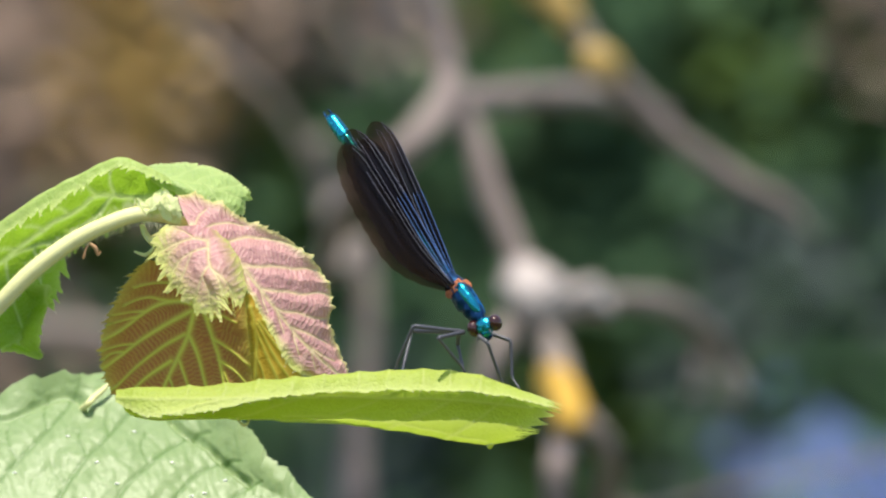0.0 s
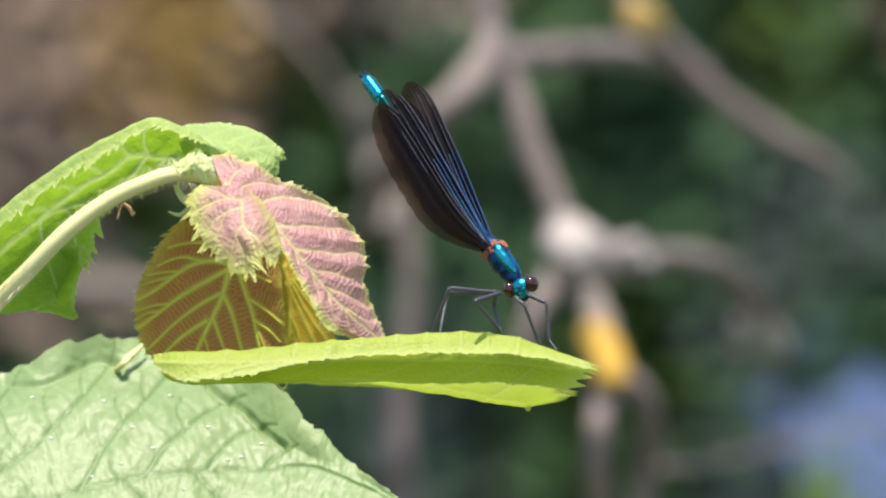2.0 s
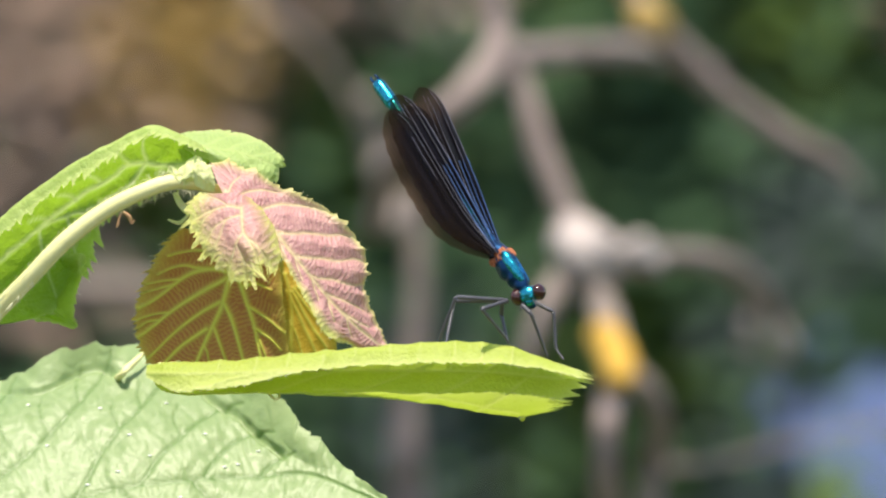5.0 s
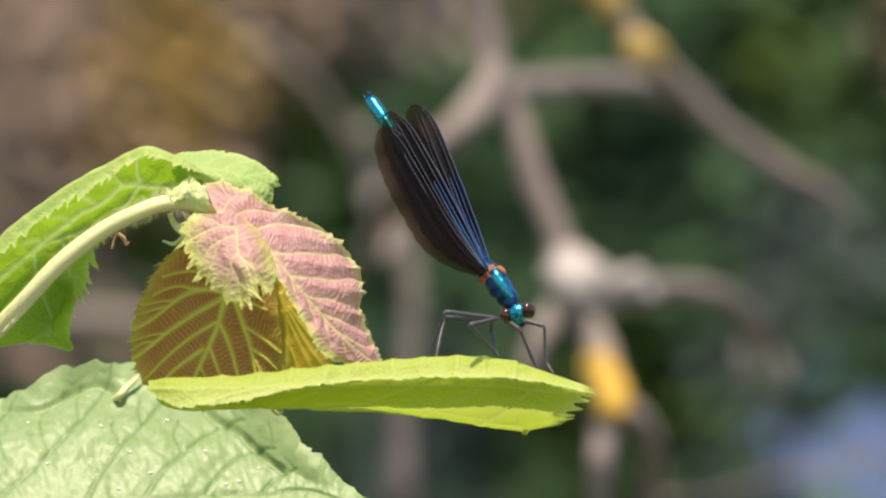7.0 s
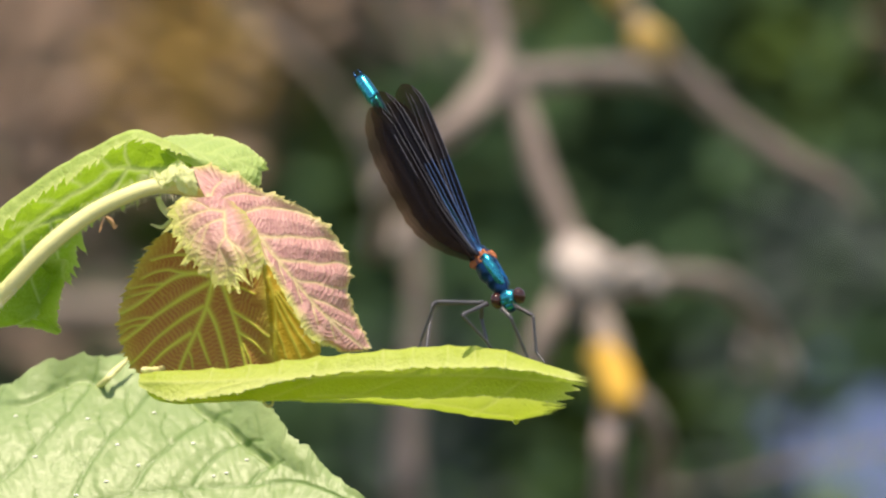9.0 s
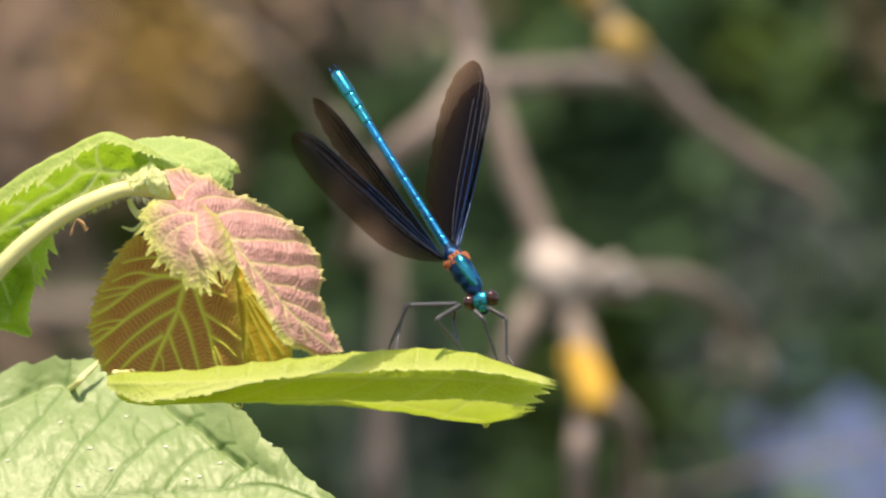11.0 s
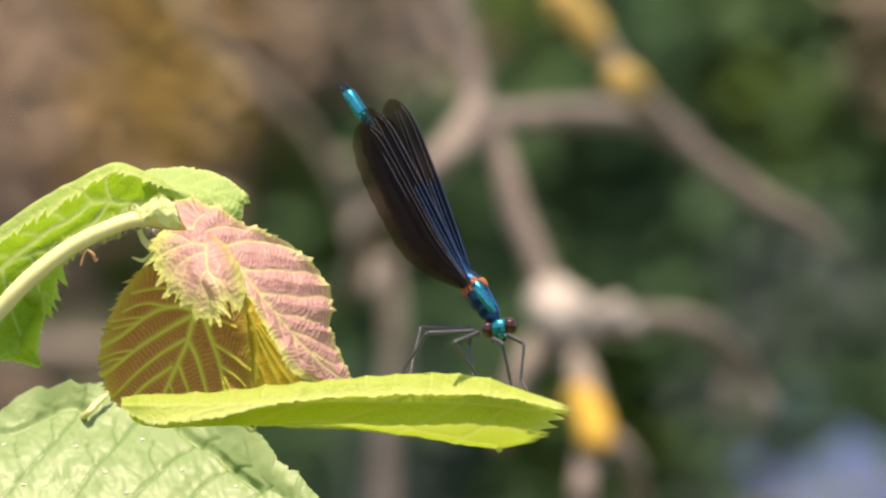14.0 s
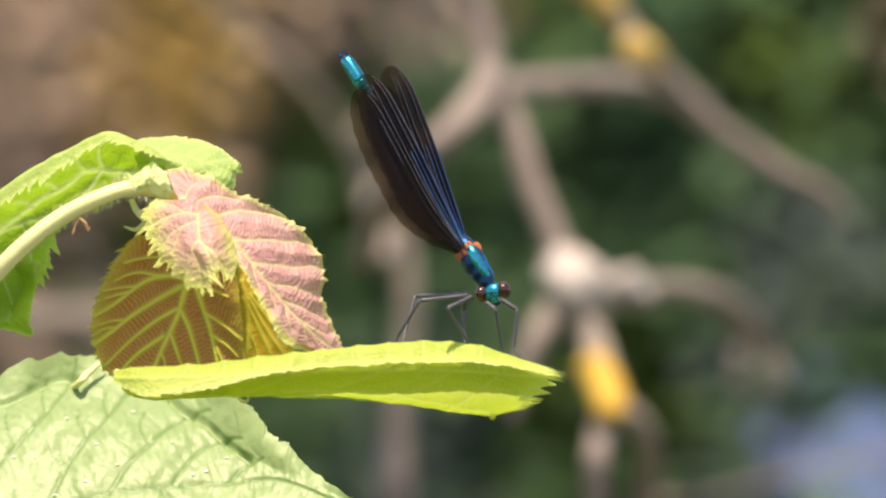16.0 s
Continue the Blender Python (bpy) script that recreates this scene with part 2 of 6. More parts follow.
SOIL = plain_mat("dark_earth_and_moss", (0.063, 0.112, 0.0588), (0.1155, 0.168, 0.0882), 9, 0.95, bump=0.7, dist=0.02)
GROUND = plain_mat("earth_and_grass", (0.05, 0.07, 0.025), (0.10, 0.085, 0.05), 3, 0.95, bump=0.7, dist=0.02)


# ---- building helpers ----
def part(name, bm, material, parent=None, label="", smooth=True):
    """Link a bmesh, made in world space, as one mesh object, under parent if there is one."""
    if parent is not None:
        o = parent
        while o is not None:
            bmesh.ops.translate(bm, verts=bm.verts, vec=-o.location)
            o = o.parent
    me = bpy.data.meshes.new(name)
    bm.to_mesh(me)
    bm.free()
    me.polygons.foreach_set("use_smooth", [smooth] * len(me.polygons))
    me.materials.append(material)
    ob = new(name, me)
    if parent is not None:
        ob.parent = parent
    return tagged(ob, label)


def smooth_path(points, per=8):
    """Catmull-Rom through points (any dimension)."""
    p = [np.array(q, float) for q in points]
    p = [2 * p[0] - p[1]] + p + [2 * p[-1] - p[-2]]
    out = []
    for i in range(1, len(p) - 2):
        a, b, c, d = p[i - 1:i + 3]
        for k in range(per):
            x = k / per
            out.append(0.5 * (2 * b + (c - a) * x + (2 * a - 5 * b + 4 * c - d) * x * x + (3 * b - a - 3 * c + d) * x ** 3))
    out.append(p[-2])
    return out


def tube(bm, path, sides=10, wobble=0.0, flat=1.0, cap=True, lumps=90):
    """Sweep a ring along path: rows of x, y, z, radius."""
    rows = [np.array(r, float) for r in path]
    rings, ref = [], None
    for i, r in enumerate(rows):
        t = Vector(rows[min(i + 1, len(rows) - 1)][:3] - rows[max(i - 1, 0)][:3]).normalized()
        if ref is None:
            ref = t.orthogonal().normalized()
        ref = (ref - t * ref.dot(t)).normalized()
        side = t.cross(ref)
        ring = []
        for k in range(sides):
            a = 2 * math.pi * k / sides
            rad = r[3] * (1 + wobble * (noise.noise(Vector(r[:3]) * lumps + Vector((math.cos(a), math.sin(a), 0))) if wobble else 0))
            ring.append(bm.verts.new(Vector(r[:3]) + ref * math.cos(a) * rad + side * math.sin(a) * rad * flat))
        rings.append(ring)
    for a, b in zip(rings, rings[1:]):
        for k in range(sides):
            bm.faces.new((a[k], a[(k + 1) % sides], b[(k + 1) % sides], b[k]))
    if cap:
        bm.faces.new(rings[0][::-1])
        bm.faces.new(rings[-1])
    return bm


def sketch_tube(rows, per=8, sides=10, **kw):
    """A tube along sketch rows u, v, d, radius in units."""
    path = [(*pt(u, v, d), r * UNIT * (1 - d * 1e-3 / EYE_Y)) for u, v, d, r in smooth_path(rows, per)]
    return tube(bmesh.new(), path, sides, **kw)


def ball(centre, radii, turn=None, seg=20, rings=12, rough=0.0):
    bm = bmesh.new()
    bmesh.ops.create_uvsphere(bm, u_segments=seg, v_segments=rings, radius=1)
    m = Matrix.Translation(centre) @ (turn.to_4x4() if turn else Matrix()) @ Matrix.Diagonal((*radii, 1))
    for v in bm.verts:
        k = 1 + rough * noise.noise(v.co * 2.3 + Vector(centre) * 50)
        v.co = m @ (v.co * k)
    return bm


def saw(x):
    f = x - math.floor(x)
    return f ** 1.4 if f < 0.86 else (1 - f) / 0.14


def vein_field(U, V, veins, rung):
    """Closeness to the drawn veins (width at base, width at end, points u, v), the distance to them, and the rungs between them."""
    vein, best, arc = np.zeros(U.shape), np.full(U.shape, 1e9), np.zeros(U.shape)
    for n, (w0, w1, line) in enumerate(veins):
        path = smooth_path(line, 5)
        total = sum(np.linalg.norm(b - a) for a, b in zip(path, path[1:]))
        run = 0.0
        for a, b in zip(path, path[1:]):
            ab = b - a
            ln = np.linalg.norm(ab) + 1e-9
            k = np.clip(((U - a[0]) * ab[0] + (V - a[1]) * ab[1]) / ln ** 2, 0, 1)
            dist = np.hypot(U - a[0] - k * ab[0], V - a[1] - k * ab[1])
            along = run + k * ln
            w = w0 + (w1 - w0) * along / total
            vein = np.maximum(vein, np.exp(-(dist / w) ** 2))
            near = dist < best
            best, arc = np.where(near, dist, best), np.where(near, along + 31 * n, arc)
            run += ln
    ribs = np.cos(2 * math.pi * (arc + 0.22 * best + 2.2 * np.sin(0.11 * best + arc * 0.05)) / rung) * 0.5 + 0.5
    return vein, best, ribs ** 2.2 * np.clip((best - 1.5) / 4, 0, 1)


def beyond(U, V, line):
    """How far places lie above a drawn line that runs from left to right; nothing below it or past its ends."""
    path = np.array(smooth_path(line, 6))
    h = np.interp(U, path[:, 0], path[:, 1]) - V
    h = np.where((U < path[0, 0]) | (U > path[-1, 0]), 0, h)
    return (np.sqrt(np.maximum(h, 0) ** 2 + 9) - 3) * np.clip(np.minimum(U - path[0, 0], path[-1, 0] - U) / 45, 0, 1)


def leaf(name, stations, material, parent, label="", nu=170, nv=56, mid=0.5, teeth=18, tooth=7.0, end_teeth=0, veins=(), rung=8.0,
         relief=2.0, pleat=3.0, spread=14.0, rung_relief=0.6, crumple=2.0, patch=None, seed=0.0, back=0.0, lobe=0.0, end_tooth=14.0, fold=None, crease=(), bends=(), far_tooth=1.0):
    """A leaf blade lofted through cross sections (rows of u, v, d), base to tip, with toothed margin, veins raised towards the
    viewer (relief), swollen panels between them (pleat) and slight crumpling. Lengths in sketch units."""
    stations = [[(u, v, d + back) for u, v, d in s] for s in stations]
    cols = list(zip(*[smooth_path(s, 12) for s in stations]))
    grid = np.array([smooth_path(c, 12) for c in cols])           # across, along, 3
    A, L = grid.shape[0] - 1, grid.shape[1] - 1
    x, y = np.linspace(0, L, nu + 1)[:, None], np.linspace(0, A, nv + 1)[None, :]
    a, b = np.minimum(x.astype(int), L - 1), np.minimum(y.astype(int), A - 1)
    fx, fy = (x - a)[..., None], (y - b)[..., None]
    P = (grid[b, a] * (1 - fx) + grid[b, a + 1] * fx) * (1 - fy) + (grid[b + 1, a] * (1 - fx) + grid[b + 1, a + 1] * fx) * fy
    P[:, :, 2] /= 0.0925                                          # depth in units too
    for gain, line in bends:                                      # beyond the line the blade turns up towards the viewer
        h = beyond(P[..., 0], P[..., 1], line)
        P[:, :, 2] -= gain * h
    ds, dv = np.gradient(P, axis=0), np.gradient(P, axis=1)
    n = np.cross(ds, dv)
    n /= np.linalg.norm(n, axis=2, keepdims=True) + 1e-9
    if n[..., 2].mean() > 0:
        n = -n
    out = dv / (np.linalg.norm(dv, axis=2, keepdims=True) + 1e-9)
    fwd = ds / (np.linalg.norm(ds, axis=2, keepdims=True) + 1e-9)
    vein, dist, ribs = vein_field(P[..., 0], P[..., 1], veins, rung) if veins else (np.zeros(P.shape[:2]),) * 3
    bulge = 1 - np.exp(-(dist / spread) ** 2)
    for depth, width, line in crease:
        P = P - n * (depth * vein_field(P[..., 0], P[..., 1], ((width, width, line),), 9.0)[0])[..., None]
    verts, edge, zone = [], [], []
    for i in range(nu + 1):
        s = i / nu
        for j in range(nv + 1):
            v = j / nv
            t = (v - mid) / (mid if v < mid else 1 - mid)
            c = noise.noise(Vector((s * 5 + seed, t * 3, seed * 1.7)))
            c2 = noise.noise(Vector((P[i, j, 0] * 0.045, P[i, j, 1] * 0.045, seed * 2.3)))
            k = tooth * (0.75 * saw(s * teeth + 0.4 * math.sin(s * 37 + seed) + seed + (0.37 if t > 0 else 0)) + 0.25 * saw(s * teeth * 2.6)) * (0.85 + 0.9 * noise.noise(Vector((s * 23, t, seed))))
            k *= (far_tooth if t > 0 else 1) * min(1, 14 * s) * min(1, 10 * (1 - s) + (1 if end_teeth else 0.2))
            p = P[i, j] + n[i, j] * (relief * vein[i, j] + pleat * bulge[i, j] + rung_relief * ribs[i, j] + crumple * (c + 0.5 * c2) + (fold(s, t) if fold else 0))
            k += lobe * (bulge[i, j] - 0.5) * min(1, 8 * s) * min(1, 6 * (1 - s))
            p = p + (out[i, j] * math.copysign(k, t) + fwd[i, j] * k * 0.45) * abs(t) ** 9
            if end_teeth:
                w = v * end_teeth + 0.35 * math.sin(v * 23 + seed)
                p = p + fwd[i, j] * end_tooth * (1 - abs(2 * (w - math.floor(w)) - 1)) * (0.75 + 0.9 * noise.noise(Vector((math.floor(w) * 1.7, seed, 2)))) * s ** 26
            verts.append(pt(p[0], p[1], p[2] * 0.0925))
            edge.append(max(abs(t) ** 9, s ** 30))
            zone.append(patch(s, t) if patch else 0.0)
    m = nv + 1
    faces = [(i * m + j, (i + 1) * m + j, (i + 1) * m + j + 1, i * m + j + 1) for i in range(nu) for j in range(nv)]
    base = parent.location.copy()
    if parent.parent is not None:
        base += parent.parent.location
    me = bpy.data.meshes.new(name)
    me.from_pydata([w - base for w in verts], [], faces)
    for key, values in (("vein", vein.ravel()), ("rung", ribs.ravel()), ("edge", edge), ("patch", zone)):
        me.attributes.new(key, "FLOAT", "POINT").data.foreach_set("value", np.asarray(values, dtype=np.float32))
    me.polygons.foreach_set("use_smooth", [True] * len(me.polygons))
    me.materials.append(material)
    ob = new(name, me)
    ob.parent = parent
    return tagged(ob, label)


def fringe(ob, nu, nv, sides, count, seed, tall=7.0):
    """Fine pale hairs standing out from a blade's margin."""
    rng = random.Random(seed)
    co = ob.data.vertices
    base = ob.parent.location
    bm = bmesh.new()
    for _ in range(count):
        i, j = rng.randrange(int(0.08 * nu), nu), rng.choice(sides)
        rim, inner = co[i * (nv + 1) + j].co + base, co[i * (nv + 1) + (j + 2 if j == 0 else j - 2)].co + base
        way = (rim - inner).normalized() + Vector((rng.uniform(-0.5, 0.5), rng.uniform(-0.4, 0.4), rng.uniform(-0.5, 0.5)))
        tip = rim + way.normalized() * tall * rng.uniform(0.4, 1.0) * UNIT
        tube(bm, [(*rim, 0.35 * UNIT), (*((rim + tip) / 2 + Vector((rng.uniform(-0.6, 0.6), 0, 0)) * UNIT), 0.28 * UNIT), (*tip, 0.15 * UNIT)], 3)
    hair = part("margin_hair", bm, HAIR, ob, "fine pale hairs along the margin")
    return tagged(hair, kind="stuff")


# ---- ground and bank ----
def make_ground():
    bm = bmesh.new()
    xs = [-400, -60, -12, -5, -2.5, -1.2, 0, 1.2, 2.5, 5, 12, 60, 400]
    ys = [-400, -60, -12, -4, -2, -1, 0, 1, 2, 4, 12, 60, 400]
    g = [[bm.verts.new((x, y, 0.03 * noise.noise(Vector((x, y, 0))) if abs(x) < 10 and abs(y) < 10 else 0)) for x in xs] for y in ys]
    for a, b in zip(g, g[1:]):
        for i in range(len(xs) - 1):
            bm.faces.new((a[i], a[i + 1], b[i + 1], b[i]))
    tagged(part("ground", bm, GROUND), "earth and short grass reaching to the horizon", "ground", kind="structure")
    bm = bmesh.new()
    n, m = 70, 40
    g = []
    for i in range(n + 1):
        row = []
        for j in range(m + 1):
            x, z = -4.0 + 8.0 * i / n, -0.1 + 2.5 * j / m
            y = 4.3 + 0.5 * z + 0.16 * noise.noise(Vector((x * 3, z * 3, 1))) + 0.05 * noise.noise(Vector((x * 12, z * 12, 4)))
            row.append(bm.verts.new((x, y, z)))
        g.append(row)
    for a, b in zip(g, g[1:]):
        for j in range(m):
            bm.faces.new((a[j], b[j], b[j + 1], a[j + 1]))
    tagged(part("earth_bank", bm, SOIL), "steep dark mossy earth bank behind the shrub", "bank", kind="structure")


def bg_leaf(verts, faces, c, size, turn, width=0.6, bend=0.25):
    """A simple curved leaf about c."""
    n = 4
    at = len(verts)
    for i in range(n + 1):
        s = i / n
        w = size * width * 0.5 * math.sin(math.pi * (0.06 + 0.9 * s)) ** 0.8
        x, z = (s - 0.5) * size, -bend * size * (s - 0.4) ** 2
        verts.extend(c + turn @ Vector((x, t * w, z + 0.12 * abs(t) * w)) for t in (-1, 0, 1))
    for i in range(n):
        for k in (0, 1):
            a = at + i * 3 + k
            faces.append((a, a + 3, a + 4, a + 1))


def foliage_kind(u, v):
    """Which growth stands behind a place of the sketch."""
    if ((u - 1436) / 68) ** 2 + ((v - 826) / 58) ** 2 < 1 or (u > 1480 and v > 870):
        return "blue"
    if 1180 < u < 1390 and v > 820:
        return "grey"
    if 60 < u < 330 and 345 < v < 555:
        return "green"
    if v < 10 and 420 < u < 740:
        return "bleached"
    if u < 330 and v < 280:
        return "ochre" if u > 110 else "brown"
    if u < 110 and v < 470:
        return "brown" if v < 260 else "bleached"
    if u < 540 and v < 330:
        return "brown" if u < 350 else "bleached" if v < 90 else "green"
    if u < 740 and v < 120:
        return "bleached"
    if u > 1480 and v < 90:
        return "bleached"
    # a gap in deep shade, filled with leaves coloured darker
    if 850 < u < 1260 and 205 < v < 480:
        return "gap_shade"
    if u > 1210 and 340 < v < 590:
        return "grey"
    if u > 1180 and 600 < v:
        return "grey" if u < 1350 and v < 740 else "dark"
    if (u > 1170 and v < 290) or (780 < u < 960 and (v > 740 or v < 110)) or (420 < u < 640 and 250 < v < 560) or (680 < u < 760 and 300 < v < 480):
        return "green"
    if 600 < u < 950 and v > 690:
        return "grey" if u < 780 else "green"
    if u < 240 and 540 < v < 660:
        return "bleached"
    if 850 < u < 1200 and v > 560:
        return "green"
    if 560 < u < 800 and v > 600:
        return "grey"
    return "dark"


def make_foliage():
    """Undergrowth in front of the bank: small leaves of several kinds, one darkened as shade, thickly set."""
    kinds = {
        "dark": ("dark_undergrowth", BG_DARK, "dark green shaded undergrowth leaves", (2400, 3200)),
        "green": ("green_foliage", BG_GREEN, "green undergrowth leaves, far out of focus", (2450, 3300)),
        "gap_shade": ("gap_shade_leaves", BG_GAP_SHADE, "undergrowth leaves coloured blackish green for a shaded gap, far out of focus", (2450, 3250)),
        "brown": ("brown_leaves", BG_BROWN, "dead brown leaves, far out of focus", (2400, 2540)),
        "ochre": ("ochre_leaves", BG_OCHRE, "dead ochre leaves, far out of focus", (2400, 2540)),
        "bleached": ("bleached_leaves", BG_PINK, "bleached greyish brown dead leaves, far out of focus", (2400, 2850)),
        "grey": ("grey_green_leaves", BG_GREY, "grey-green leaves, far out of focus", (2400, 3100)),
        # invented growth that fills a pale blue patch of unknown origin
        "blue": ("blue_patch_leaves", BG_BLUE, "pale blue leaf shapes filling an unidentified blue patch low on the bank", (1700, 2000)),
    }
    meshes = {k: ([], []) for k in kinds}
    rng = random.Random(11)

    def sprig(u, v, k, size):
        e = Euler((rng.uniform(0.5, 1.2), rng.uniform(-0.5, 0.5), rng.uniform(-0.9, 0.9)))
        p = pt(u, v, rng.uniform(*kinds[k][3]))
        if p.z > 0.02:
            bg_leaf(*meshes[k], p, size, e.to_matrix(), rng.uniform(0.5, 0.8))

    for u0 in range(-320, 1920, 80):
        for v0 in range(-320, 1200, 80):
            for _ in range(88):
                u, v = u0 + rng.uniform(-40, 40), v0 + rng.uniform(-40, 40)
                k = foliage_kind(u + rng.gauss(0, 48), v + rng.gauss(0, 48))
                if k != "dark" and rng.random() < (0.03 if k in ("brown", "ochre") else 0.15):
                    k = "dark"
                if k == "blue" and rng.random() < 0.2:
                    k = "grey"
                sprig(u, v, k, rng.uniform(0.008, 0.015) * (0.7 if k in ("blue", "brown", "ochre") else 1))
    # the hedge beyond, down to the ground and with a ragged top
    for u0 in range(-4700, 6300, 220):
        top = -1500 + 500 * noise.noise(Vector((u0 * 0.0011, 3, 0)))
        for v0 in range(-2200, 4400, 220):
            if -320 <= u0 < 1800 and -320 <= v0 < 1080 or v0 < top:
                continue
            for _ in range(6):
                k = "dark" if rng.random() < 0.6 else "green"
                sprig(u0 + rng.uniform(-130, 130), v0 + rng.uniform(-130, 130), k, rng.uniform(0.05, 0.09))
    stems = bmesh.new()
    for u0 in range(-4500, 6200, 420):
        d = rng.uniform(2800, 3500)
        p = pt(u0 + rng.uniform(-150, 150), 441, d)
        lean = Vector((rng.uniform(-0.2, 0.2), rng.uniform(-0.1, 0.1), 0))
        tube(stems, [(*(Vector((p.x, p.y, 0)) + lean * z + Vector((0, 0, z))), 0.016 * (1.15 - 0.6 * z)) for z in (-0.05, 0.3, 0.6, 0.9, 1.2, 1.4)], 7)
    tagged(part("hedge_stem", stems, BARK_DARK), "brown woody stems inside the hedge", "stems", kind="stuff")
    # unseen stalks, added so that the blue patch doesn't float
    stalks = bmesh.new()
    for _ in range(14):
        p = pt(rng.uniform(1345, 1500), rng.uniform(780, 880), rng.uniform(1750, 1950))
        tube(stalks, [(p.x + 0.05, p.y + 0.03, -0.02, 0.003), (p.x + 0.02, p.y, p.z * 0.5, 0.0025), (*p, 0.0015)], 5)
    tagged(part("blue_patch_stalks", stalks, BG_GREEN), "thin green stalks added to carry the blue patch", "stalks", kind="stuff")
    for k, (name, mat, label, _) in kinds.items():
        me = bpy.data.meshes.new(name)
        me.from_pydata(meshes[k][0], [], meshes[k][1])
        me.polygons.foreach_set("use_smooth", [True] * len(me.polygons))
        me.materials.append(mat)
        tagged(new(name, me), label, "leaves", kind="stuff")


# ---- shrub branches behind ----
def make_shrub():
    def far(d):
        return 830 + (d - 420) * 1.1

    root = pt(700, 2400, far(420))
    root.z = 0.0
    shrub = new("lichened_shrub")
    shrub.location = root
    tagged(shrub, "bare grey-brown lichened shrub branches out of focus", "shrub")
    base = (root.x / UNIT / 1.51875 + 784, 441 + 1.0 / UNIT / 1.51875, 420)

    def branch(rows, material=BARK):
        return part("branch", sketch_tube([(u, v, far(d), r * 0.72) for u, v, d, r in rows], 8, 12, wobble=0.3), material, shrub)

    branch([(*base, 90), (1150, 4000, 420, 70), (1030, 1500, 420, 40), (985, 900, 352, 32), (992, 800, 358, 30), (1004, 725, 369, 31), (986, 650, 382, 34), (945, 540, 395, 35),
            (905, 430, 399, 36), (865, 330, 402, 34), (838, 235, 405, 32), (805, 170, 405, 36), (785, 90, 405, 34), (762, 0, 405, 33), (735, -160, 405, 34), (700, -500, 405, 24)])
    branch([(985, 690, 376, 26), (1020, 730, 372, 27), (1058, 768, 372, 27), (1082, 820, 384, 26), (1072, 900, 420, 26), (1040, 1200, 420, 26)])
    branch([(796, 140, 392, 34), (775, 205, 384, 42), (720, 262, 380, 41), (650, 318, 384, 38), (600, 390, 400, 36), (575, 480, 430, 28)])
    branch([(810, 180, 405, 32), (880, 174, 450, 34), (960, 168, 520, 33), (1060, 172, 600, 30), (1180, 205, 660, 20)])
    branch([(712, -420, 405, 19), (800, -400, 447, 22), (900, -260, 492, 25), (940, -90, 492, 28), (985, 0, 492, 30), (1065, 108, 492, 30), (1130, 184, 497, 30), (1200, 250, 501, 28), (1300, 316, 506, 25), (1385, 362, 510, 22), (1430, 410, 515, 14)])
    branch([(935, 510, 400, 32), (1040, 528, 430, 27), (1130, 530, 470, 26), (1200, 545, 500, 28), (1262, 605, 540, 27), (1305, 690, 580, 18)])
    branch([(640, 420, 620, 27), (655, 560, 620, 29), (645, 700, 620, 31), (630, 900, 620, 33), (640, 1500, 620, 50), (*base[:2], 430, 60)])
    branch([(*base[:2], 430, 80), (-500, 3600, 600, 60), (-620, 1400, 780, 44), (-480, 400, 860, 38), (-120, -180, 900, 32), (220, -70, 900, 17), (320, 30, 900, 15), (420, 120, 900, 14), (500, 200, 900, 12), (560, 300, 900, 9)], BARK_DARK)
    branch([(-560, 900, 826, 36), (-400, 640, 870, 36), (-200, 570, 900, 36), (0, 590, 900, 38), (160, 592, 900, 36), (330, 640, 900, 28)], BARK_DARK)
    branch([(940, 530, 395, 26), (905, 580, 388, 32), (870, 640, 384, 30), (835, 760, 384, 18)])
    branch([(718, -330, 405, 28), (690, -200, 640, 26), (690, -80, 800, 22), (700, 60, 800, 20), (715, 170, 800, 12)], BARK_DARK)
    branch([(690, -200, 640, 18), (640, -90, 760, 16), (620, 0, 800, 15), (635, 90, 800, 13), (660, 160, 800, 8)], BARK_DARK)
    branch([(1072, 905, 420, 14), (1170, 898, 500, 9), (1290, 868, 600, 8), (1430, 838, 640, 7), (1600, 800, 660, 7), (1800, 770, 680, 5)], BARK_DARK)
    branch([(1258, 600, 536, 18), (1243, 640, 545, 16), (1233, 690, 552, 12)], BARK_DARK)
    branch([(560, 240, 760, 24), (590, 380, 760, 30), (612, 470, 700, 26), (577, 470, 500, 20)], BARK_DARK)

    def sleeve(rows, mat, label, name="lichen_patch"):
        part(name, sketch_tube([(u, v, far(d), r * 0.88) for u, v, d, r in rows], 8, 14, wobble=0.9), mat, shrub, label)

    sleeve([(978, 664, 374, 25), (987, 686, 366, 31), (998, 712, 360, 33), (1007, 736, 356, 30), (1010, 758, 354, 22)], LICHEN_GOLD, "golden-orange lichen crust")
    sleeve([(1046, 92, 477, 12), (1056, 102, 474, 26), (1068, 115, 473, 30), (1080, 130, 474, 24), (1088, 140, 477, 12)], LICHEN_OCHRE, "pale ochre lichen crust")
    sleeve([(940, -70, 478, 20), (956, -40, 475, 34), (980, -4, 474, 38), (1004, 28, 475, 32), (1018, 48, 478, 16)], LICHEN_OCHRE, "pale ochre lichen crust")
    sleeve([(924, 484, 396, 36), (934, 502, 392, 43), (946, 524, 389, 48), (955, 546, 392, 44), (961, 566, 396, 37)], LICHEN_PALE, "pale grey lichened knot", "knot")
    sleeve([(1005, 520, 414, 27), (1025, 525, 418, 33), (1045, 529, 424, 33), (1066, 531, 434, 27)], LICHEN_PALE, "pale grey lichened knot", "knot")
